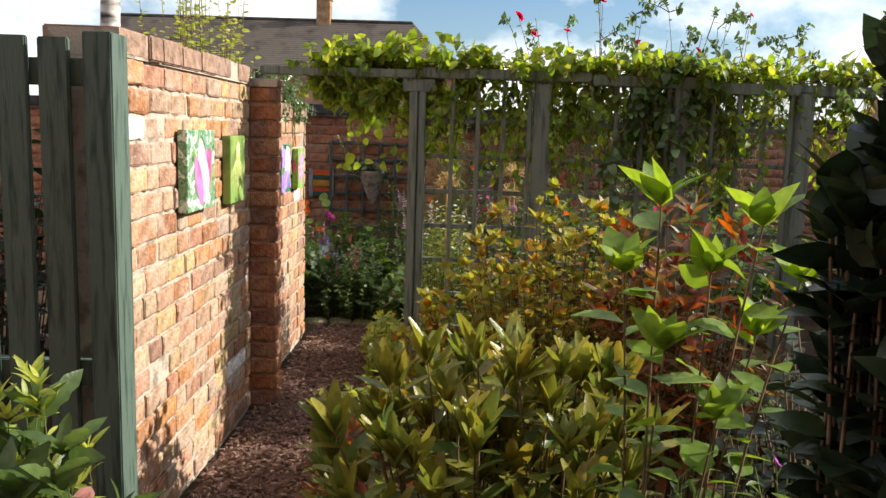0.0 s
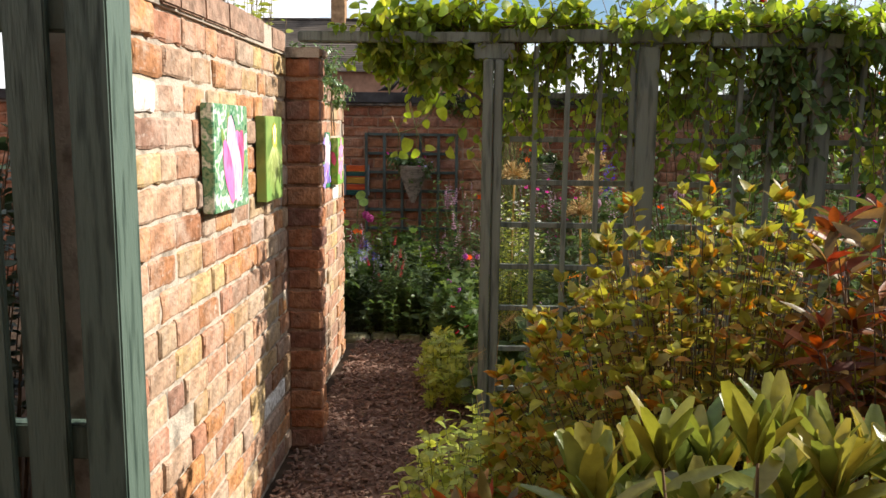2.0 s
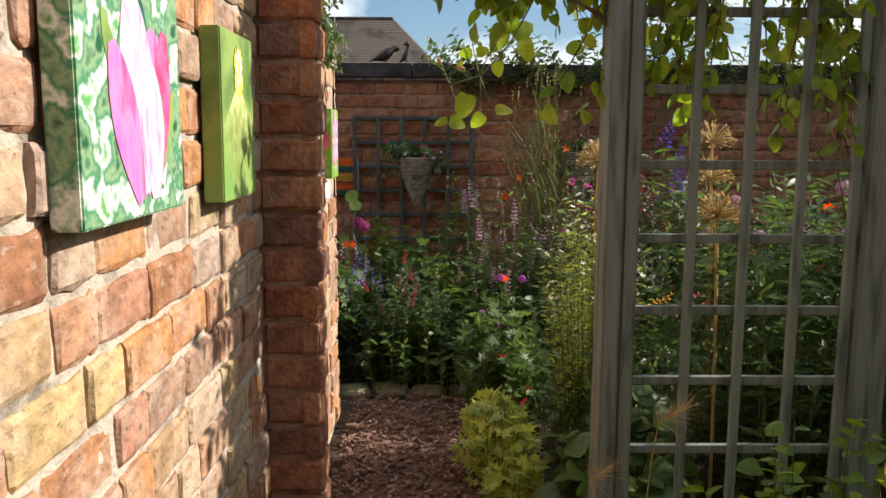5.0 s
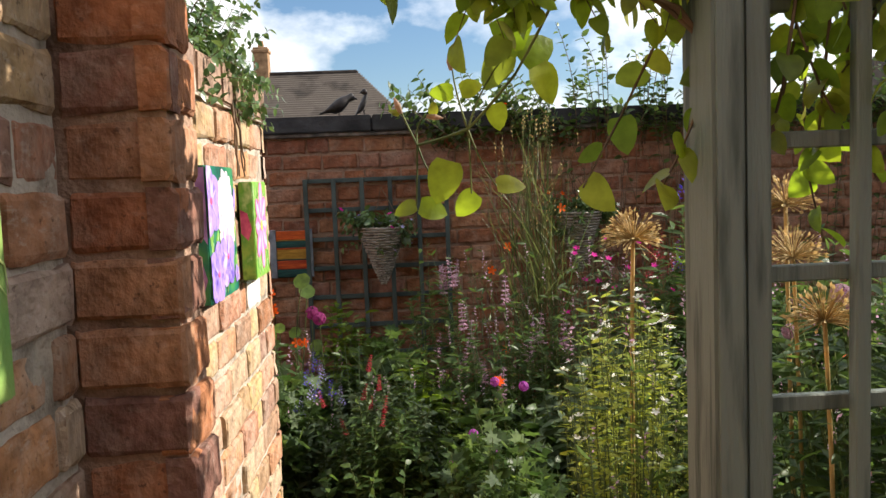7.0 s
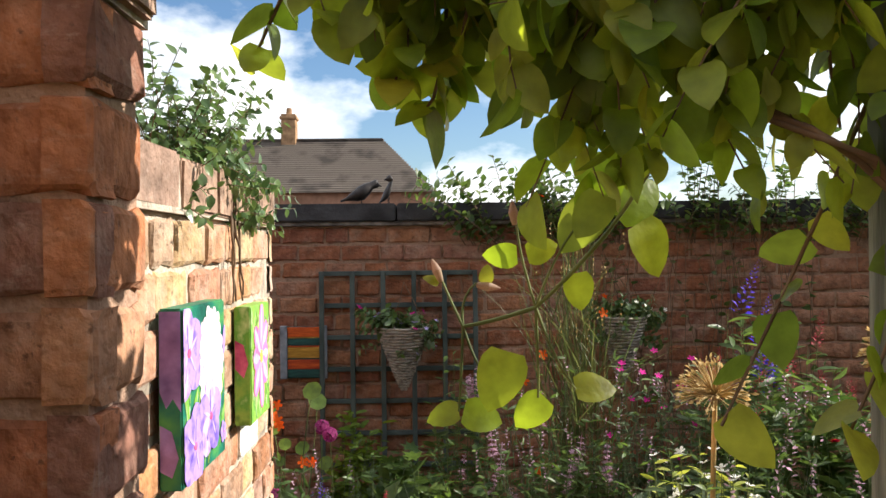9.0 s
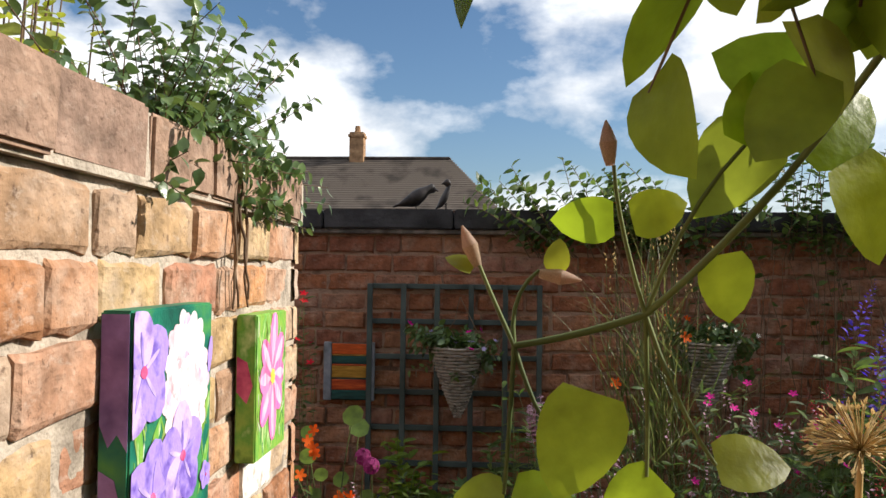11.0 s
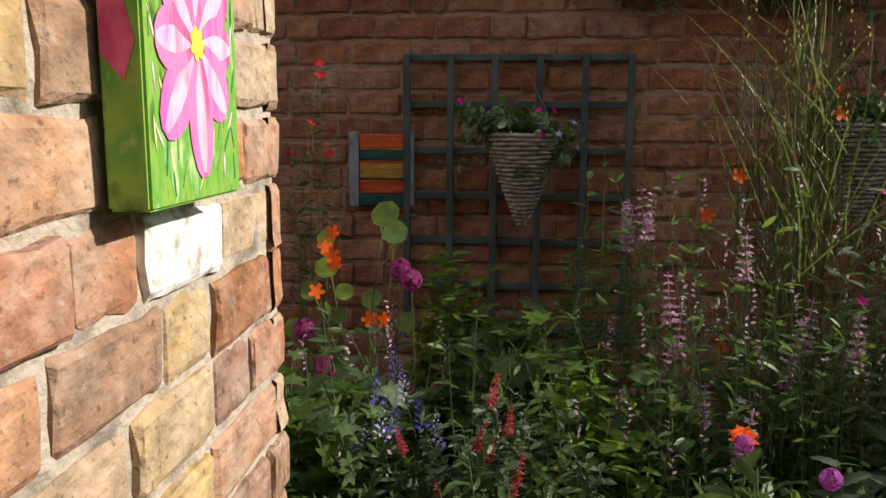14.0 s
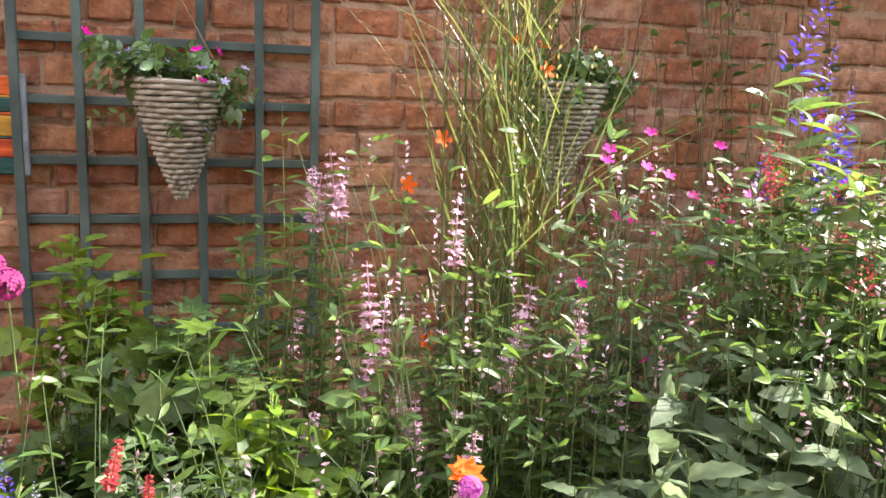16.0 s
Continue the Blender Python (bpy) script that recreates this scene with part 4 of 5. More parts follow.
for bx_, bz, bh, bw in ((-0.765, 0.81, 0.275, 0.118), (0.215, 0.83, 0.29, 0.112)):
    wicker_cone((bx_, 6.945, bz), "conical grey wicker basket of trailing flowers on the wall", bw, bh)
    top = (bx_, 6.945, bz + bh - 0.02)
    pl = empty("basket_plant", top, "bushy trailing plant with small pale flowers in a wicker cone", "plant", "plants in the wicker cones")
    cs = []
    for k in range(66):
        a = random.random() * 6.283
        q = random.uniform(0.06, 0.2)
        e = 1.35 if math.cos(a) < 0 and bx_ < 0 else 1.0
        cs.append(bent((0.05 * math.cos(a), 0.05 * math.sin(a), 0), (q * e * math.cos(a), -abs(q * 0.7 * math.sin(a)), random.uniform(-0.1, 0.1) if k % 2 else random.uniform(0.02, 0.12)), 0.6, 0.02))
    greenery(pl, cs, T_OVATE, 0.03, L_IVY, 12, start=0.15, r=0.0015)
    for c in cs[:16]:
        bloom(pl, "five", P_VIOLETPALE if bx_ < 0 else P_WHITE, c[-1], 0.011, 0.8)
    for c in cs[20:24]:
        bloom(pl, "five", P_MAGENTA if bx_ < 0 else P_ORANGE, c[-1] + np.array((0, -0.02, 0.03)), 0.015, 0.8)

# ---- two bird ornaments on the coping ----


def bird(at, label, spine, rad, legs, turn=0):
    s = Soup()
    pts = np.array(spine)
    n = len(pts)
    sides = 10
    v = []
    for p, (ra, rb) in zip(pts, rad):
        for k in range(sides):
            a = k * 2 * math.pi / sides
            v.append((p[0], p[1] + 1.5 * rb * math.sin(a), p[2] + 1.6 * ra * math.cos(a)))
    f = [(i * sides + j, i * sides + (j + 1) % sides, (i + 1) * sides + (j + 1) % sides, (i + 1) * sides + j) for i in range(n - 1) for j in range(sides)]
    f += [tuple(range(sides)), tuple((n - 1) * sides + j for j in range(sides - 1, -1, -1))]
    s.add(v, f)
    for lx in legs:
        for sy in (-0.008, 0.008):
            s.tube([(lx, sy, 0.03), (lx - 0.004, sy, 0.016), (lx, sy, 0)], 0.0022, 0.0018, 5)
            s.tube([(lx - 0.008, sy, 0.0012), (lx + 0.016, sy, 0.0012)], 0.0018, 0.0012, 4)
    ob = new("bird_ornament", s.mesh("bird_ornament", M_BIRD))
    ob.matrix_basis = pose(*at, 0, 0, turn)
    return tagged(ob, label, "ornament")


bird((-0.955, 7.09, 1.647), "dark bird ornament leaning forward on the wall coping", [(-0.1, 0, 0.012), (-0.075, 0, 0.022), (-0.045, 0, 0.036), (-0.02, 0, 0.046), (0.01, 0, 0.058), (0.035, 0, 0.074), (0.05, 0, 0.088), (0.062, 0, 0.094), (0.072, 0, 0.092), (0.08, 0, 0.088), (0.092, 0, 0.082)], [(0.003, 0.007), (0.005, 0.009), (0.013, 0.014), (0.021, 0.021), (0.024, 0.023), (0.018, 0.018), (0.013, 0.013), (0.0135, 0.013), (0.011, 0.011), (0.004, 0.004), (0.001, 0.001)], (0.0,), 8)
bird((-0.83, 7.1, 1.647), "dark upright bird ornament on the wall coping", [(-0.05, 0, 0.0), (-0.036, 0, 0.018), (-0.024, 0, 0.034), (-0.008, 0, 0.055), (0.004, 0, 0.078), (0.01, 0, 0.095), (0.014, 0, 0.108), (0.006, 0, 0.118), (-0.004, 0, 0.119), (-0.013, 0, 0.116), (-0.024, 0, 0.111)], [(0.003, 0.007), (0.006, 0.01), (0.014, 0.016), (0.019, 0.021), (0.018, 0.019), (0.013, 0.014), (0.011, 0.012), (0.012, 0.012), (0.009, 0.01), (0.004, 0.004), (0.001, 0.001)], (0.0,), 20)

# ---- planting in front of the pergola ----
NEAR = "shrubs in the front border"
root, cs = plant("rhododendron", (0.1, 1.68, 0), "low rhododendron with upright leathery olive leaves", 0.38, 0.27, 0.94, 105, T_BLUNT, 0.088, L_RHODO, 9, low=0.82, start=0.3, rosette=9, open_out=0.7, stem=M_TWIG, r=0.004, group=NEAR, base=0.6, roll=0.25, jitter=0.25)
root, cs = plant("azalea", (0.36, 2.9, 0), "azalea bush with yellow-green and rusty leaves", 0.62, 0.42, 1.2, 420, T_OVATE, 0.038, L_AZALEA, 17, low=0.45, start=0.15, rosette=7, stem=M_TWIG, r=0.0025, group=NEAR, base=0.55, jitter=0.45)
root, cs = plant("azalea", (0.76, 2.6, 0), "rusty maroon-leaved shrub in the border", 0.36, 0.34, 1.25, 80, T_LANCE, 0.075, L_MAROON, 11, low=0.62, start=0.3, rosette=6, stem=M_TWIG, r=0.003, group=NEAR, base=0.5, droop=0.4, jitter=0.5)
root, cs = plant("border_plant", (-0.28, 2.95, 0), "loose green leafy plant at the path edge", 0.24, 0.55, 0.58, 90, T_OVATE, 0.042, L_YELLOW, 14, start=0.15, r=0.002, category="plant", base=0.7)
root, cs = plant("border_plant", (-0.25, 2.35, 0), "low maroon-leaved plant at the path edge", 0.22, 0.35, 0.55, 40, T_LANCE, 0.1, L_MAROON, 8, start=0.2, rosette=4, r=0.002, category="plant", base=0.7)
root, cs = plant("cranesbill", (0.16, 1.2, 0), "straggling cranesbill with pink-purple flowers", 0.4, 0.2, 0.86, 150, T_LANCE, 0.034, L_MID, 18, low=0.75, start=0.3, r=0.0016, category="plant", base=0.7)
blooms(root, cs, "daisy", P_MAGENTA, 0.014, 9)
root, cs = plant("cranesbill", (0.75, 1.25, 0), "tangled green cranesbill under the shrubs", 0.45, 0.35, 0.95, 150, T_LANCE, 0.036, L_MID, 14, low=0.7, start=0.3, r=0.002, category="plant", base=0.6)
blooms(root, cs, "five", P_PURPLE, 0.015, 6)
root = empty("hydrangea", (0.38, 1.46, 0), "shrub with large bright green leaves in whorls", "shrub", NEAR)
cs = [bent((x * 0.3, y * 0.3, 0), (x, y, z), 0.3, 0.02, 7) for x, y, z in ((-0.02, -0.02, 1.33), (0.0, -0.04, 1.07), (0.1, 0.05, 1.2), (0.16, -0.03, 1.3), (-0.07, 0.02, 1.2), (0.2, 0.06, 1.08), (0.09, -0.08, 0.96), (0.24, -0.02, 1.2))]
greenery(root, cs, T_OVATE, 0.082, L_BRIGHT, 9, start=0.45, rosette=7, open_out=1.0, stem=M_TWIG, r=0.004, roll=0.3)
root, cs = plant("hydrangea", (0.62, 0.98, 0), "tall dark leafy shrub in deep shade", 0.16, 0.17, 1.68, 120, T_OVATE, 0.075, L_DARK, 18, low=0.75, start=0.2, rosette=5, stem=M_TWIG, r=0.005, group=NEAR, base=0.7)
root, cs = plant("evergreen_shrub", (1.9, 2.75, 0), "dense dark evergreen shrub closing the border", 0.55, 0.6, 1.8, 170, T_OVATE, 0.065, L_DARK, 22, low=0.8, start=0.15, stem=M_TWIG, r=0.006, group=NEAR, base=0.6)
# out of view; added only to throw shade on the dark shrub at right
root, cs = plant("evergreen_shrub", (1.7, 0.3, 0), "unseen evergreen shrub added to shade the hydrangea", 0.5, 0.5, 2.5, 170, T_OVATE, 0.065, L_DARK, 20, low=0.8, start=0.15, stem=M_TWIG, r=0.006, group=NEAR, base=0.6)
# dark leaf cover added over bare soil to darken this corner
root, cs = plant("evergreen_shrub", (1.0, 1.72, 0), "low near-black shrub added to darken the back of the border", 0.42, 0.42, 1.08, 150, T_OVATE, 0.05, L_DARK, 18, low=0.8, start=0.12, stem=M_TWIG, r=0.004, group=NEAR, base=0.6)
root, cs = plant("border_plant", (0.52, 1.36, 0), "tangled mid-green undergrowth below the bright shrub", 0.3, 0.22, 0.86, 170, T_LANCE, 0.045, L_MID, 16, low=0.75, start=0.1, r=0.002, category="plant", base=0.75)
root, cs = plant("hydrangea", (-0.77, 1.44, 0), "green leafy plant at the foot of the fence", 0.14, 0.14, 0.86, 22, T_SERR, 0.1, L_MID, 5, low=0.75, start=0.5, rosette=5, r=0.003, base=0.6)
root, cs = plant("heuchera", (-0.7, 1.38, 0), "heuchera with dusky pink lobed leaves", 0.13, 0.12, 0.72, 26, T_ROUND, 0.05, L_PINKISH, 4, low=0.85, start=0.7, rosette=3, r=0.002, category="plant", base=0.6)
root, cs = plant("euphorbia", (-0.82, 1.5, 0), "yellow-green leafy shoots beside the fence", 0.12, 0.1, 0.93, 12, T_LANCE, 0.05, L_YELLOW, 10, low=0.85, start=0.6, rosette=6, r=0.003, category="plant", base=0.6)

# ---- climbers on the pergola ----


def climber(name, label, x0, x1, n, top, drop, tpl, size, material, per, y=4.02, depth=0.12, category="climber", up=0.15):
    root = empty(name, ((x0 + x1) / 2, y, 1.72), label, category, "climbers on the pergola")
    cs = []
    w = (x1 - x0) / 2
    for k in range(n):
        x = random.uniform(-w, w)
        if random.random() < top:
            cs.append(bent((x, random.uniform(-0.03, 0.03), 0.02), (x + random.gauss(0, 0.12), random.gauss(0, depth), random.uniform(0.03, up)), 0.5, 0.04))
        else:
            cs.append(bent((x, random.uniform(-0.03, 0.03), 0.03), (x + random.gauss(0, 0.1), random.gauss(0, depth * 0.6), -random.uniform(0.05, drop)), 0.6, 0.04))
    for k in range(4):
        a = random.uniform(-w, w)
        t = np.linspace(-w, w, 14)
        cs.append(np.stack([t, 0.04 * np.sin(t * 7 + k), 0.03 + 0.03 * np.cos(t * 5 + k)], 1))
    greenery(root, cs, tpl, size, material, per, start=0.1, stem=M_TWIG, r=0.003, droop=0.35, roll=0.8)
    return root, cs


climber("clematis", "leafy green clematis draped over the pergola beam", -0.75, -0.15, 80, 0.72, 0.2, T_HEART, 0.044, L_VINE, 12, up=0.2, y=4.06, depth=0.07)
root = empty("clematis", (-0.335, 4.04, 1.5), "old clematis stem with hanging heart-shaped leaves beside the pergola post", "climber", "climbers on the pergola")
trunk = Soup()
for k in range(3):
    trunk.tube(np.array([(0.13, 0.0, -0.08), (0.05, -0.03, 0.0), (0.0, -0.035, 0.02), (-0.07, 0.025, 0.065), (-0.13, 0.05, 0.13), (-0.16, 0.03, 0.22)]) + np.random.randn(6, 3) * 0.004, 0.0032, 0.0025, 6)
child("old_stem", trunk.mesh("old_stem", M_TWIG), root, "twisted brown peeling stem")
cs = []
for k in range(64):
    t = random.random() ** 0.75
    x0 = 0.12 - 0.5 * t
    low = -0.1 + 0.17 * t + 0.05 * math.sin(9 * t)
    cs.append(bent((x0 + random.gauss(0, 0.05), random.gauss(-0.01, 0.025), 0.24), (x0 + random.gauss(-0.02, 0.06), random.gauss(-0.02, 0.025), low + random.random() * 0.2), 0.7, 0.04, 7))
greenery(root, cs, T_HEART, 0.037, L_VINE, 12, start=0.12, stem=M_TWIG, r=0.0014, droop=0.75, roll=0.7)
climber("clematis", "leafy climber covering the trellis top", -0.2, 0.7, 120, 0.45, 0.55, T_HEART, 0.042, L_VINE, 13, up=0.16)
climber("clematis", "thick green climber along the pergola beams", 0.6, 2.1, 130, 0.45, 0.6, T_OVATE, 0.05, L_VINE, 13)
climber("ivy", "dark glossy ivy hanging from the pergola beam", 0.82, 1.22, 80, 0.15, 0.62, T_HEART, 0.045, L_IVY, 15)
root = empty("climbing_rose", (0.95, 4.35, 0), "tall climbing rose with red blooms above the pergola", "rose bush")
cs = []
for k in range(46):
    x = random.uniform(-0.7, 1.2)
    cs.append(bent((x * 0.4, 0, 0), (x, random.gauss(0, 0.25), random.uniform(1.75, 2.12)), 0.5, 0.08, 10))
greenery(root, twiggy(cs, 5, 0.16), T_OVATE, 0.032, L_MID, 13, start=0.35, stem=M_TWIG, r=0.003)
blooms(root, cs, "rose", P_RED, 0.035, 9, name="rose")
# trailing clematis shoot with buds across the opening
root = empty("clematis_shoot", (-0.391, 4.1, 1.571), "trailing clematis shoot with pale buds and large leaves", "climber", "climbers on the pergola")


def rel(x, y, z):
    return np.array((x + 0.35, y - 4.1, z - 1.55))


cs = [bent(rel(-0.34, 4.05, 1.6), rel(-0.43, 4.16, 1.42), 0.5, 0.01), bent(rel(-0.43, 4.16, 1.42), rel(-0.5, 4.18, 1.345), 0.5, 0.004), bent(rel(-0.5, 4.18, 1.345), rel(-0.575, 4.19, 1.325), 0.5, 0.003)]
lv = Soup()
for c in cs:
    shoot = Soup()
    shoot.tube(c, 0.0024, 0.002, 6)
    child("stem", shoot.mesh("stem", M_STEM), root)
N1, N2 = rel(-0.575, 4.19, 1.325), rel(-0.5, 4.18, 1.345)
tw = [(N1, rel(-0.597, 4.19, 1.375)), (N1, rel(-0.56, 4.2, 1.37)), (N1, rel(-0.58, 4.2, 1.235)), (N2, rel(-0.52, 4.17, 1.43)), (N2, rel(-0.497, 4.19, 1.25)), (N2, rel(-0.46, 4.18, 1.26)), (N2, rel(-0.45, 4.16, 1.44)), (N1, rel(-0.556, 4.19, 1.28))]
for a, b in tw:
    shoot = Soup()
    shoot.tube(bent(a, b, 0.5, 0.004), 0.0016, 0.0012, 5)
    child("stem", shoot.mesh("stem", M_STEM), root)
spots = [(-0.53, 4.18, 1.3, -0.3, -0.2, -1, 0.065), (-0.58, 4.2, 1.235, -1, 0, -0.2, 0.036), (-0.575, 4.2, 1.235, 1, 0, -0.3, 0.045), (-0.45, 4.16, 1.44, 0.4, 0, 1, 0.05), (-0.44, 4.16, 1.45, -0.6, 0, -0.7, 0.06), (-0.42, 4.17, 1.44, 0.7, 0.1, 0.5, 0.065), (-0.41, 4.16, 1.47, -0.7, 0, 0.3, 0.06), (-0.4, 4.15, 1.43, 0.5, 0, -0.9, 0.06), (-0.46, 4.18, 1.26, 1, 0, 0.1, 0.045), (-0.49, 4.19, 1.25, -0.5, 0, -0.5, 0.045), (-0.52, 4.17, 1.4, -1, 0, -0.1, 0.035), (-0.51, 4.17, 1.4, 0.8, 0, 0.2, 0.035), (-0.46, 4.17, 1.38, 0.2, 0, -1, 0.04), (-0.6, 4.19, 1.37, -0.6, 0, 0.4, 0.018), (-0.55, 4.2, 1.37, 0.1, 0, 1, 0.02)]
lv.spread(T_HEART, frames_along([rel(*s[:3]) for s in spots], [s[3:6] for s in spots], [s[6] for s in spots], 0.3, (0.3, -1, 0.4)))
child("foliage", lv.mesh("foliage", L_VINE), root)
T_BUD = Soup()
T_BUD.tube([(0, 0, 0), (0, 0, 0.2), (0, 0, 0.5)], 0.1, 0.2, 8)
T_BUD.tube([(0, 0, 0.5), (0, 0, 0.8), (0, 0, 1)], 0.2, 0.02, 8)
bud_me = T_BUD.mesh("bud", petal("bud_sepal", (0.4, 0.33, 0.2), (0.46, 0.33, 0.26)))
for (x, y, z), t in (((-0.597, 4.19, 1.372), (-0.4, 0, 1)), ((-0.56, 4.2, 1.368), (1, 0, -0.15)), ((-0.522, 4.17, 1.43), (-0.1, 0, 1))):
    child("bud", bud_me, root, "pale closed bud", Matrix.Translation(Vector(rel(x, y, z))) @ Vector(t).to_track_quat("Z", "Y").to_matrix().to_4x4() @ Matrix.Scale(0.026, 4))

# creeper on the sunlit wall's top
root = empty("wall_creeper", (-1.16, 5.0, 1.57), "small-leaved green creeper spilling over the wall top", "climber")
cs = []
for k in range(120):
    y = random.gauss(0.02, 0.13)
    up = random.random() < 0.55
    cs.append(bent((0, y * 0.6, 0), (random.uniform(-0.08, 0.16), y * 1.5, random.uniform(0.05, 0.24)) if up else (random.uniform(0.1, 0.16), y * 1.5 + 0.1, random.uniform(-0.1, 0.05)), 0.55, 0.03))
greenery(root, cs, T_OVATE, 0.023, L_IVY, 20, start=0.12, stem=M_TWIG, r=0.0016)
s = Soup()
for k in range(4):
    s.tube(np.cumsum(np.vstack([[(0.105, 0.0 + k * 0.02, 0)], np.random.randn(9, 3) * (0.002, 0.008, 0.002) + (0.001, 0, -0.027)]), axis=0), 0.004, 0.002, 5)
child("trailing_stem", s.mesh("trailing_stem", M_TWIG), root, "dry dark stems hanging down the bricks")

# bush and birch behind the garden wall
root, cs = plant("garden_bush", (-1.55, 4.8, 0), "yellow-green bush showing above the garden wall", 0.3, 0.6, 2.35, 100, T_OVATE, 0.04, L_YELLOW, 22, low=0.85, start=0.45, stem=M_TWIG, r=0.004, base=0.7)
# dark filler added so the gaps between the fence boards stay dark
root, cs = plant("garden_bush", (-2.3, 3.4, 0), "near-black bush added to darken the gaps in the fence", 0.9, 0.5, 1.45, 120, T_OVATE, 0.06, L_DARK, 18, low=0.85, start=0.15, stem=M_TWIG, r=0.005, base=0.7)
root = empty("birch_tree", (-2.25, 5.0, 0), "white-barked birch tree behind the garden wall", "tree")
s = Soup()
tk = bent((0, 0, 0), (0.12, 0.1, 4.6), 0.5, 0.05, 12)
s.tube(tk, 0.075, 0.03, 10)
child("trunk", s.mesh("trunk", M_TRUNK), root)
cs = []
for k in range(46):
    i = random.randrange(5, 12)
    a = random.random() * 6.283
    q = random.uniform(0.4, 1.1)
    cs.append(bent(tk[i], tk[i] + np.array((q * math.cos(a) - 0.3, q * math.sin(a), random.uniform(0.0, 0.7))), 0.5, 0.1, 8))
greenery(root, cs, T_SMALL, 0.05, L_BIRCH, 60, start=0.2, stem=M_TWIG, r=0.012, name="crown")

# ---- the far bed ----
BED = "plants in the bed below the boundary wall"


def bedplant(name, at, label, *a, **kw):
    kw.setdefault("category", "plant")
    kw.setdefault("group", BED)
    kw.setdefault("base", 0.6)
    kw.setdefault("r", 0.002)
    return plant(name, (*at, 0), label, *a, **kw)


root, cs = bedplant("hebe", (-0.78, 6.08), "dark small-leaved hebe mound with pale flecks", 0.3, 0.22, 0.56, 120, T_SMALL, 0.03, L_GREY, 30, start=0.2)
root, cs = bedplant("hebe", (-1.2, 6.15), "dark green leafy mound beside the wall end", 0.25, 0.3, 0.6, 110, T_PALM, 0.05, L_MID, 12, start=0.3)
root, cs = bedplant("gaura", (-0.07, 5.0), "airy yellow-green gaura with small white flowers", 0.22, 0.22, 1.03, 90, T_LANCE, 0.032, L_YELLOW, 30, start=0.15, low=0.7)
blooms(root, cs, "five", P_WHITE, 0.013, 60)
root, cs = bedplant("cosmos_plant", (-0.36, 5.6), "leafy green perennial with knautia flowers at the path edge", 0.22, 0.35, 0.5, 70, T_PALM, 0.04, L_MID, 10, start=0.2)
for x, y, z in ((-0.08, 0.1, 0.42), (-0.02, 0.05, 0.38), (0.1, 0.1, 0.58), (-0.15, 0.15, 0.3), (0.02, 0.3, 0.55)):
    bloom(root, "globe", P_PURPLE, (x, y, z), 0.016)
root = empty("zinnia", (-0.32, 5.98, 0), "single bright orange daisy on a tall stem", "flower", BED)
s = Soup()
s.tube(bent((0.08, -0.1, 0), (0, 0, 0.53), 0.4, 0.01), 0.003, 0.002, 5)
child("stem", s.mesh("stem", M_STEM), root)
bloom(root, "daisy", P_ORANGE, (0, 0, 0.53), 0.032, toward=(0, -0.5, 0.8))
root, cs = bedplant("meadow_plant", (0.55, 4.75), "tall wild green planting behind the trellis", 0.5, 0.4, 1.1, 120, T_LANCE, 0.07, L_MID, 18, start=0.15, low=0.75)
blooms(root, cs, "five", P_ORANGE, 0.02, 4)
blooms(root, cs, "globe", P_MAUVE, 0.022, 7)
root, cs = bedplant("meadow_plant", (1.35, 4.9), "tall mixed green planting behind the trellis", 0.55, 0.5, 1.35, 130, T_OVATE, 0.06, L_MID, 18, start=0.15, low=0.75)
blooms(root, cs, "rose", P_MAGENTA, 0.03, 5)
root, cs = bedplant("broad_leaf_plant", (-0.08, 4.35), "broad-leaved green plant at the pergola post", 0.26, 0.22, 0.5, 34, T_HEART, 0.085, L_MID, 5, start=0.3)
root, cs = bedplant("bindweed", (0.15, 3.75), "light green trailing leaves in front of the trellis", 0.3, 0.12, 0.68, 40, T_HEART, 0.045, L_BRIGHT, 9, start=0.2)
root = empty("barley_grass", (-0.2, 3.75, 0), "feathery pale grass plumes beside the post", "grass")
s = Soup()
for p, q in (((0.02, 0, 0.62), 0.09), ((-0.1, 0.1, 0.45), 0.08), ((-0.06, 0.3, 0.4), 0.08)):
    s.tube(bent((0, 0, 0), p, 0.4, 0.02), 0.0012, 0.001, 4)
    bloom(root, "plume", M_STRAW, p, q, toward=(0.6, -0.2, 0.5), name="plume")
child("stems", s.mesh("stems", M_STRAW), root)
root = empty("allium_seedhead", (-0.08, 4.95, 0), "straw-coloured dried allium seed head on a tall stalk", "seed head", "dried alliums")
s = Soup()
s.tube(bent((0, 0.04, 0), (0, 0, 1.13), 0.4, 0.01, 8), 0.006, 0.005, 6)
child("stalk", s.mesh("stalk", M_STRAW), root)
bloom(root, "burst", M_STRAW, (0, 0, 1.13), 0.075, 0.05, name="seed_head")
for x, y, q in ((0.33, 5.0, 1.06), (0.3, 4.9, 0.95), (0.22, 4.6, 0.86)):
    copy_thing(root, pose(x, y, (q - 1) * 1.13, 0, 0, x * 900))

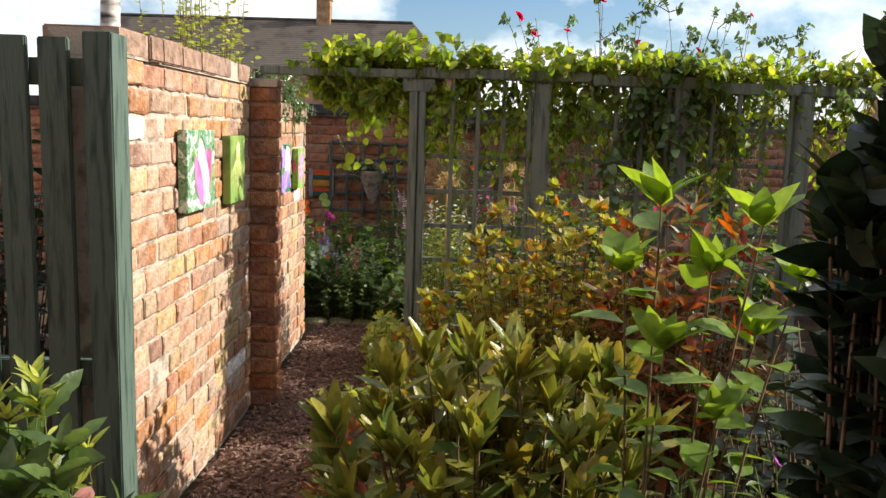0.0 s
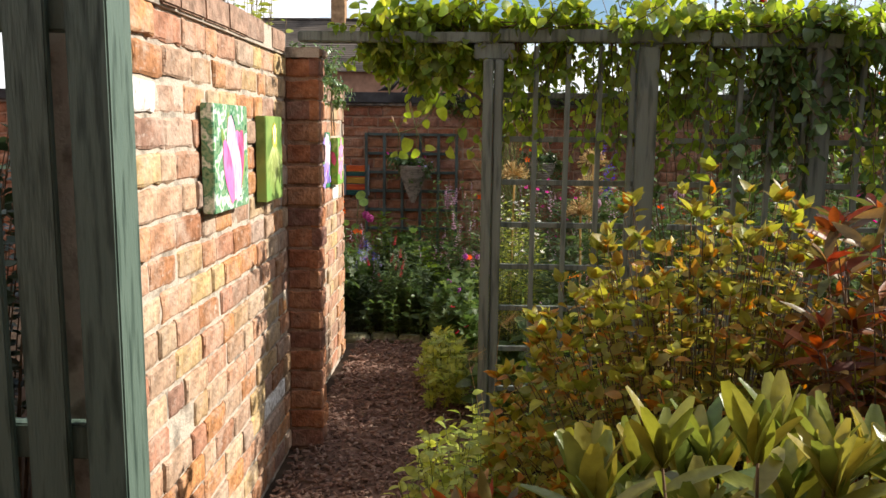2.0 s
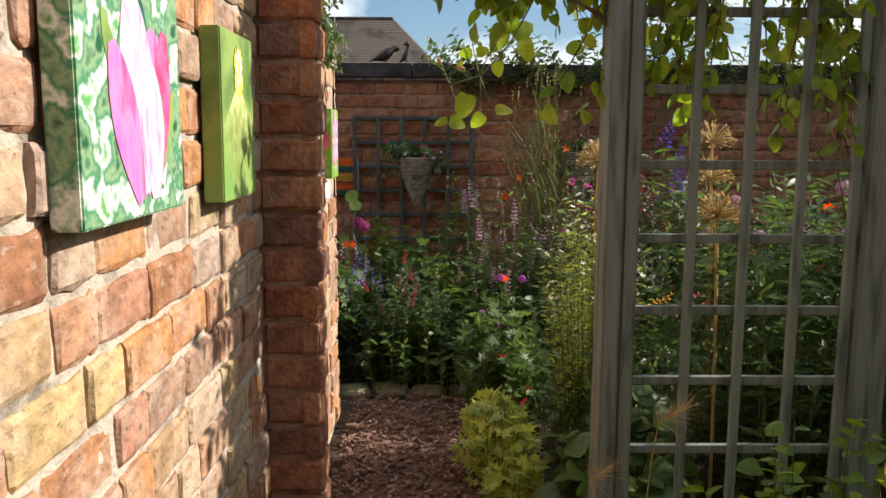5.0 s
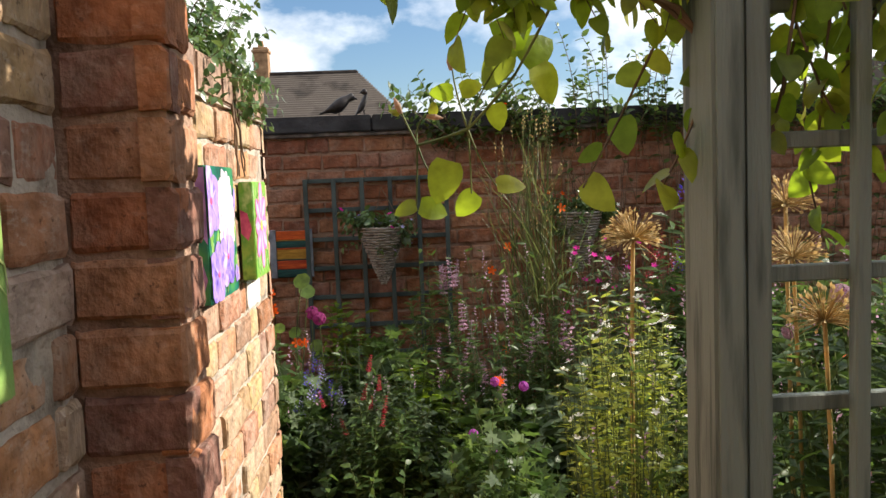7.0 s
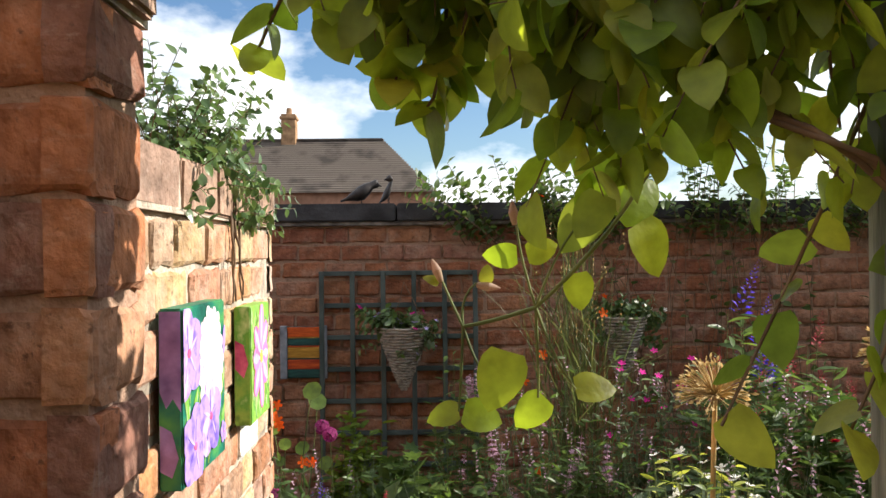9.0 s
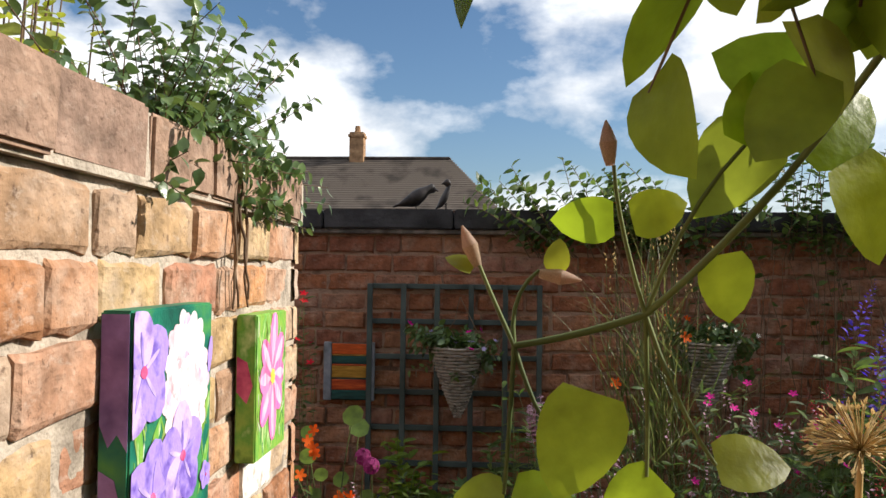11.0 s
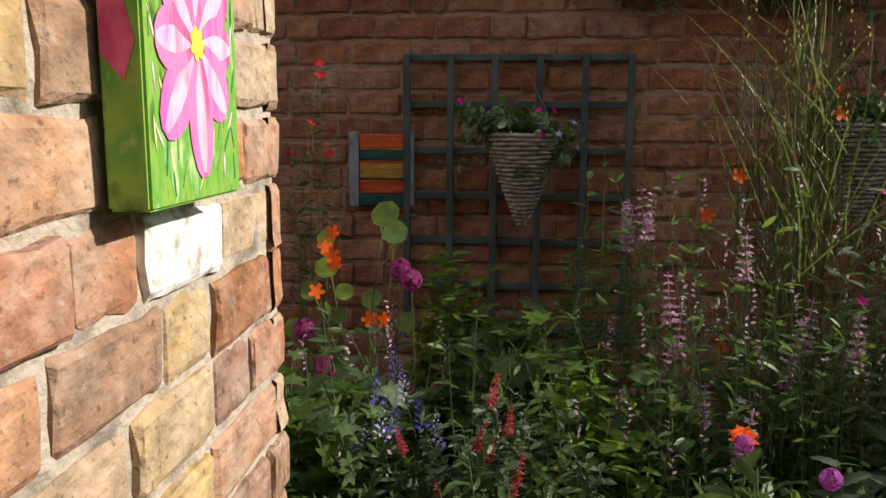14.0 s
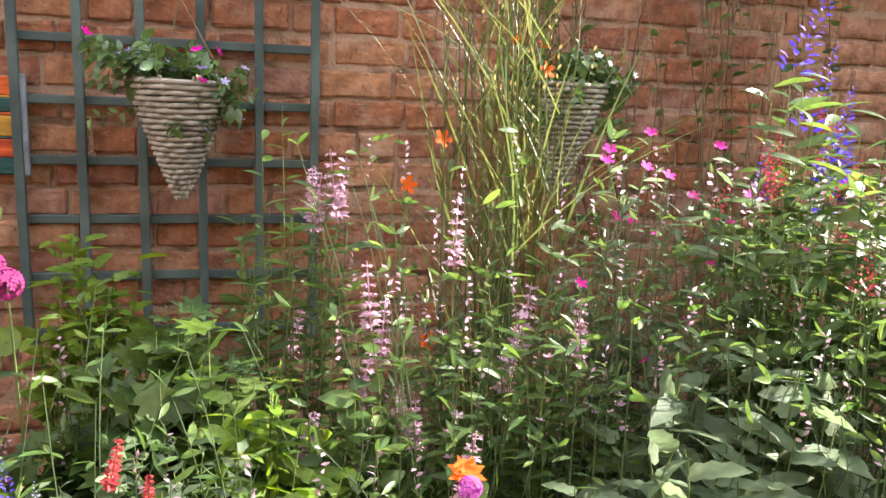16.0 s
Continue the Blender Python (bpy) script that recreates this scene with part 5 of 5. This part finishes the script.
# nasturtium, alliums and speedwell beside the wall end
root = empty("nasturtium", (-1.18, 6.45, 0), "climbing nasturtium with round leaves and orange flowers", "plant", BED)
lf = [(-1.1, 6.44, 0.893, 0.052), (-1.245, 6.4, 0.76, 0.042), (-1.2, 6.4, 0.7, 0.034), (-1.09, 6.5, 0.84, 0.05), (-1.22, 6.42, 0.63, 0.028), (-1.3, 6.45, 0.69, 0.04), (-1.27, 6.5, 0.82, 0.035), (-1.15, 6.5, 0.66, 0.04), (-1.33, 6.4, 0.6, 0.04), (-1.06, 6.5, 0.6, 0.04)]
s, l_ = Soup(), Soup()
for x, y, z, q in lf:
    p = np.array((x + 1.18, y - 6.45, z))
    s = Soup()
    s.tube(bent((random.gauss(0, 0.05), 0, 0), p, 0.5, 0.05, 8), 0.0025, 0.002, 5)
    child("stem", s.mesh("stem", M_STEM), root)
    l_.spread(T_ROUND, frames_along([p], [(random.gauss(0, 0.4), 0.5, 0.7)], [q * 1.4], 0.2, (0, -0.8, 0.7)))
child("foliage", l_.mesh("foliage", L_BRIGHT), root)
for x, z in ((-1.245, 0.815), (-1.22, 0.8), (-1.225, 0.85), (-1.26, 0.71), (-1.12, 0.65), (-1.09, 0.64), (-1.21, 0.78)):
    bloom(root, "five", P_ORANGE, (x + 1.18, -0.08 + random.gauss(0, 0.02), z), 0.022, toward=(random.gauss(0, 0.4), -1, 0.4))
al = empty("allium", (-1.03, 6.4, 0), "round purple-pink allium head on a thin stem", "flower", "drumstick alliums")
s = Soup()
s.tube(bent((0.02, 0, 0), (0, 0, 0.735), 0.4, 0.01), 0.003, 0.002, 5)
child("stem", s.mesh("stem", M_STEM), al)
bloom(al, "globe", P_ALLIUM, (0, 0, 0.735), 0.026)
for x, y, z in ((-1.065, 6.44, 0.02), (-1.3, 6.38, -0.13), (-1.22, 6.3, -0.2)):
    copy_thing(al, pose(x, y, z, 0, 0, x * 777))
root, cs = bedplant("speedwell", (-1.0, 6.02), "blue-violet speedwell with slender upright spikes", 0.14, 0.12, 0.42, 34, T_LANCE, 0.05, L_GREY, 12, start=0.1)
for x, z in ((-0.976, 0.56), (-1.02, 0.57), (-1.05, 0.53), (-1.03, 0.49), (-1.0, 0.5), (-0.95, 0.49), (-1.08, 0.4), (-1.1, 0.38), (-0.92, 0.45)):
    bloom(root, "spire", P_BLUE if random.random() < 0.75 else P_VIOLETPALE, (x + 1.0, random.gauss(0, 0.04), z), 0.1, 0.06, name="flower_spike")
root, cs = bedplant("penstemon", (-0.78, 5.95), "leafy penstemon with dull red flower sprays", 0.2, 0.14, 0.52, 60, T_LANCE, 0.045, L_MID, 22, start=0.1)
for x, z in ((-0.02, 0.68), (0.01, 0.58), (-0.05, 0.55), (0.03, 0.52), (-0.2, 0.52), (-0.03, 0.48), (0.02, 0.47), (-0.12, 0.42)):
    bloom(root, "whorl", P_DULLRED, (x, random.gauss(0, 0.05), z - 0.05), 0.06, 0.2, name="flower_spray")
root, cs = bedplant("hogweed", (-0.78, 6.4), "broad lobed dark green leaves below the trellis", 0.28, 0.14, 0.68, 70, T_PALM, 0.05, L_MID, 8, start=0.4)
root, cs = bedplant("raspberry_plant", (-0.95, 6.82), "bushy green plant in front of the wall trellis", 0.16, 0.07, 0.84, 40, T_SERR, 0.055, L_BRIGHT, 12, start=0.4)
root, cs = bedplant("clary", (-0.52, 6.55), "tall leafy stems with fading pink flower wisps", 0.17, 0.1, 1.08, 40, T_LANCE, 0.05, L_MID, 14, start=0.3, low=0.5)
blooms(root, cs, "whorl", P_MAUVE, 0.12, 5, 0.2, "flower_spike")
root, cs = bedplant("betony", (-0.42, 6.25), "mauve betony spikes over green leaves", 0.14, 0.1, 0.7, 26, T_OVATE, 0.05, L_MID, 12, start=0.1)
blooms(root, cs, "whorl", P_MAUVE, 0.11, 7, 0.2, "flower_spike")
for x, y, z in ((-0.23, 6.4, 0.78), (-0.1, 6.35, 0.62), (-0.3, 6.05, 0.46), (0.0, 6.3, 0.6), (-0.15, 6.3, 0.55)):
    rt = empty("sage_spike", (x, y, 0), "tall pinkish sage flower spike", "flower", "sage spikes in the bed")
    s = Soup()
    s.tube(bent((0, 0, 0), (0, 0, z), 0.4, 0.01), 0.003, 0.002, 5)
    child("stem", s.mesh("stem", M_STEM), rt)
    bloom(rt, "whorl", P_MAUVE, (0, 0, z - 0.02), 0.13, 0.08, name="flower_spike")
root, cs = bedplant("phlomis", (0.02, 5.95), "phlomis with large soft grey-green leaves", 0.42, 0.22, 0.52, 90, T_SERR, 0.075, L_GREY, 8, start=0.35, r=0.003)
root, cs = bedplant("phlomis", (0.55, 5.75), "large-leaved green phlomis in the bed", 0.35, 0.22, 0.48, 80, T_SERR, 0.07, L_MID, 9, start=0.35, r=0.003)
for k in range(3):
    bloom(root, "whorl", P_YELLOW if k < 1 else P_PINK, (-0.25 + 0.12 * k, -0.1, 0.45), 0.14, toward=(0.8, -0.2, 0.6), name="flower_spike")
root, cs = bedplant("phlomis", (-0.3, 5.9), "soft grey-green phlomis leaves at the bed front", 0.25, 0.16, 0.5, 60, T_SERR, 0.07, L_MID, 8, start=0.3, r=0.003)
root, cs = bedplant("phlomis", (0.25, 6.1), "tall grey-green phlomis in the middle of the bed", 0.3, 0.18, 0.68, 46, T_SERR, 0.1, L_GREY, 7, start=0.3, r=0.003)
root, cs = bedplant("catmint", (-0.12, 6.3), "tangled grey-green stems with small mauve flowers", 0.26, 0.16, 0.78, 60, T_LANCE, 0.05, L_MID, 20, start=0.15)
blooms(root, cs, "five", P_MAUVE, 0.012, 18)
root, cs = bedplant("catmint", (0.42, 6.3), "silvery tangled stems with small pink flowers", 0.28, 0.16, 0.86, 60, T_LANCE, 0.045, L_GREY, 20, start=0.15)
blooms(root, cs, "five", P_MAGENTA, 0.013, 10)
root, cs = bedplant("lady_fern", (-0.6, 6.2), "light green leafy clump in the bed", 0.2, 0.14, 0.6, 60, T_SERR, 0.06, L_BRIGHT, 9, start=0.2)
root, cs = bedplant("border_plant", (-0.42, 4.75), "low green leaves spilling over the path edge", 0.13, 0.45, 0.36, 70, T_PALM, 0.035, L_YELLOW, 8, start=0.2, base=0.8)
for x, y, z in ((0.06, -0.1, 0.36), (0.1, 0.1, 0.34), (0.02, 0.3, 0.4)):
    bloom(root, "five", P_RED, (x, y, z), 0.018)
gr = empty("tall_grass", (-0.06, 6.6, 0), "tall clump of arching green and straw grass", "grass", BED)
s, e = Soup(), Soup()
pos, dr, sz = [], [], []
for k in range(70):
    a = random.random() * 6.283
    q = random.uniform(0.02, 0.13)
    p0 = (random.gauss(0, 0.06), random.gauss(0, 0.04), 0)
    tip = (p0[0] + q * math.cos(a), p0[1] + 0.6 * q * math.sin(a), random.uniform(1.05, 1.6))
    c = bent(p0, tip, 0.2, 0.03, 8)
    s.tube(c, 0.0017, 0.0009, 3)
    for j in range(3):
        pos.append(c[random.randrange(1, 6)])
        dr.append((random.gauss(0, 0.4), random.gauss(0, 0.3), 1.1))
        sz.append(random.uniform(0.3, 0.55))
    for j in range(3):
        e.spread(T_SMALL, frames_along([c[-1] - np.array((0, 0, 0.02 * j))], [(random.gauss(0, 0.3), random.gauss(0, 0.3), 1)], 0.013, 1))
bl = Soup()
bl.spread(T_GRASS, frames_along(pos, dr, sz, 1.0))
tagged(child("stem_mass", s.mesh("stem_mass", L_GRASS), gr), kind="stuff")
tagged(child("blade_mass", bl.mesh("blade_mass", L_GRASS), gr), kind="stuff")
tagged(child("seed_mass", e.mesh("seed_mass", M_STRAW), gr), kind="stuff")
for x, y, z in ((-0.17, 6.75, 0.98), (-0.25, 6.75, 0.87), (-0.2, 6.7, 0.5), (0.1, 6.8, 1.15)):
    rt = empty("poppy", (x, y, 0), "small orange poppy on a thin stem", "flower", "orange poppies")
    s = Soup()
    s.tube(bent((0.02, 0, 0), (0, 0, z), 0.4, 0.02), 0.002, 0.0015, 4)
    child("stem", s.mesh("stem", M_STEM), rt)
    bloom(rt, "five", P_ORANGE, (0, 0, z), 0.024, toward=(0.2, -1, 0.4))
root = empty("rose_campion", (0.16, 6.45, 0), "silvery branching rose campion with magenta flowers", "plant", BED)
cs = []
for x, z in ((0.064, .99), (0.13, .96), (0.05, .97), (0.34, 1.0), (0.2, .94), (0.18, .83), (0.01, .72), (0.3, .89), (0.25, .8), (0.4, .9), (0.1, .85), (0.45, .82), (0.36, .74), (0.22, 1.02)):
    cs.append(bent((random.gauss(0, 0.05), random.gauss(0, 0.03), 0), (x - 0.14, random.gauss(0, 0.06), z), 0.25, 0.03, 8))
for c in cs:
    bloom(root, "five", P_MAGENTA, c[-1], 0.016, toward=(random.gauss(0, 0.3), -0.6, 0.8))
for k in range(40):
    x = random.uniform(-0.22, 0.32)
    cs.append(bent((random.gauss(0, 0.08), random.gauss(0, 0.04), 0), (x, random.gauss(0, 0.07), random.uniform(0.5, 0.95)), 0.25, 0.04, 8))
greenery(root, cs, T_LANCE, 0.045, L_GREY, 14, start=0.2, stem=L_GREY, r=0.002)
root, cs = bedplant("persicaria", (0.62, 6.35), "tall green persicaria with thin red flower spikes", 0.3, 0.25, 1.12, 45, T_LANCE, 0.09, L_MID, 14, start=0.3, low=0.75)
blooms(root, cs, "spire", P_DULLRED, 0.12, 18, 0.3, "flower_spike")
root, cs = bedplant("salvia", (0.6, 6.5), "tall salvia with deep violet flower spikes", 0.13, 0.1, 1.18, 14, T_LANCE, 0.09, L_MID, 10, start=0.3, low=0.9)
blooms(root, cs, "spire", P_BLUE, 0.2, 6, 0.25, "flower_spike")
root, cs = bedplant("dahlia_plant", (1.1, 6.2), "dense green leafy perennial in the bed", 0.4, 0.4, 0.95, 90, T_SERR, 0.09, L_MID, 12, start=0.2, low=0.8)
blooms(root, cs, "rose", P_RED, 0.03, 4)
root, cs = bedplant("dahlia_plant", (1.9, 5.6), "dense dark green leafy perennials behind the pergola", 0.6, 0.8, 0.95, 120, T_OVATE, 0.08, L_MID, 16, start=0.2, low=0.8)
root, cs = bedplant("ground_cover", (-0.5, 6.15), "low mixed green foliage covering the soil", 0.8, 0.45, 0.36, 220, T_OVATE, 0.045, L_MID, 10, start=0.2, low=0.8, base=0.95)
root, cs = bedplant("ground_cover", (0.6, 5.2), "low leafy ground cover in the bed", 0.9, 0.7, 0.4, 240, T_OVATE, 0.05, L_MID, 10, start=0.2, low=0.8, base=0.95)
root, cs = bedplant("ground_cover", (0.75, 3.55), "low leafy ground cover below the pergola", 0.9, 0.35, 0.5, 160, T_OVATE, 0.05, L_MID, 10, start=0.2, low=0.8, base=0.95)

# climbers and roses on the boundary wall
root = empty("climbing_rose", (0.55, 7.0, 0), "sparse climbing rose rambling over the boundary wall", "rose bush")
cs = []
for k in range(150):
    x = random.uniform(-1.3, 2.2)
    z = random.uniform(1.62, 1.85) if x < -0.4 else random.uniform(1.6, 2.15)
    cs.append(bent((x * 0.8, 0.04, 1.45), (x + random.gauss(0, 0.08), random.uniform(-0.12, 0.2), z), 0.5, 0.05, 7))
for k in range(30):
    x = random.uniform(-0.6, 1.6)
    cs.append(bent((x * 0.6 + 0.3, 0.03, 0), (x, 0.02, 1.6), 0.5, 0.08, 10))
greenery(root, cs, T_OVATE, 0.042, L_MID, 22, start=0.1, stem=M_TWIG, r=0.0025)
blooms(root, cs[:150], "rose", P_ORANGE, 0.022, 5, name="rose")
root = empty("dry_stems", (0.2, 6.95, 0), "bare dry climber stems against the brick wall", "climber")
s = Soup()
for k in range(34):
    x = random.uniform(-0.3, 0.8)
    s.tube(bent((x, random.uniform(-0.06, 0.05), random.uniform(0.3, 0.8)), (x + random.gauss(0, 0.12), 0.06, random.uniform(1.3, 1.6)), 0.5, 0.04, 7), 0.002, 0.0012, 4)
tagged(child("stem_mass", s.mesh("stem_mass", M_TWIG), root), kind="stuff")
root, cs = bedplant("fuchsia", (-1.42, 6.9), "slender fuchsia with red flowers in the wall corner", 0.1, 0.1, 1.25, 16, T_LANCE, 0.04, L_MID, 12, start=0.3, low=0.9)
blooms(root, cs, "five", P_RED, 0.018, 8)

# fine stems, seed heads and small leaves that rise through the bed
for at, w, d_, n, h in (((-0.75, 6.2), 0.45, 0.25, 110, 0.7), ((0.1, 6.3), 0.5, 0.3, 190, 0.95), ((0.75, 6.0), 0.45, 0.4, 150, 0.95), ((0.3, 4.9), 0.55, 0.3, 150, 0.95)):
    root = empty("meadow_plant", (*at, 0), "thin pale and green flower stems rising through the bed", "plant", BED)
    stalks, seeds, thin = Soup(), Soup(), Soup()
    pos, dr, tips = [], [], []
    for k in range(n):
        x, y = random.uniform(-w, w), random.uniform(-d_, d_)
        c = bent((x, y, 0), (x + random.gauss(0, 0.09), y + random.gauss(0, 0.06), h * random.uniform(0.55, 1.08)), 0.3, 0.04, 7)
        stalks.tube(c, 0.0016, 0.0008, 3)
        for j in range(9):
            pos.append(c[random.randrange(1, 6)] * 0.5 + c[random.randrange(2, 6)] * 0.5 if j < 2 else c[random.randrange(2, 7)])
            dr.append((random.gauss(0, 1), random.gauss(0, 1), 0.5))
        tips.append(c[-1])
    thin.spread(T_LANCE, frames_along(pos, dr, 0.04 * np.random.uniform(0.5, 1.3, len(pos)), 0.8))
    for p in tips[::3]:
        for j in range(7):
            seeds.spread(T_SMALL, frames_along([p - np.array((0, 0, 0.012 * j))], [(random.gauss(0, 1), random.gauss(0, 1), 0.6)], 0.014, 1))
    tagged(child("stem_mass", stalks.mesh("stem_mass", L_GREY), root), kind="stuff")
    tagged(child("foliage", thin.mesh("foliage", L_MID), root), kind="stuff")
    tagged(child("seed_mass", seeds.mesh("seed_mass", P_MAUVE), root), kind="stuff")
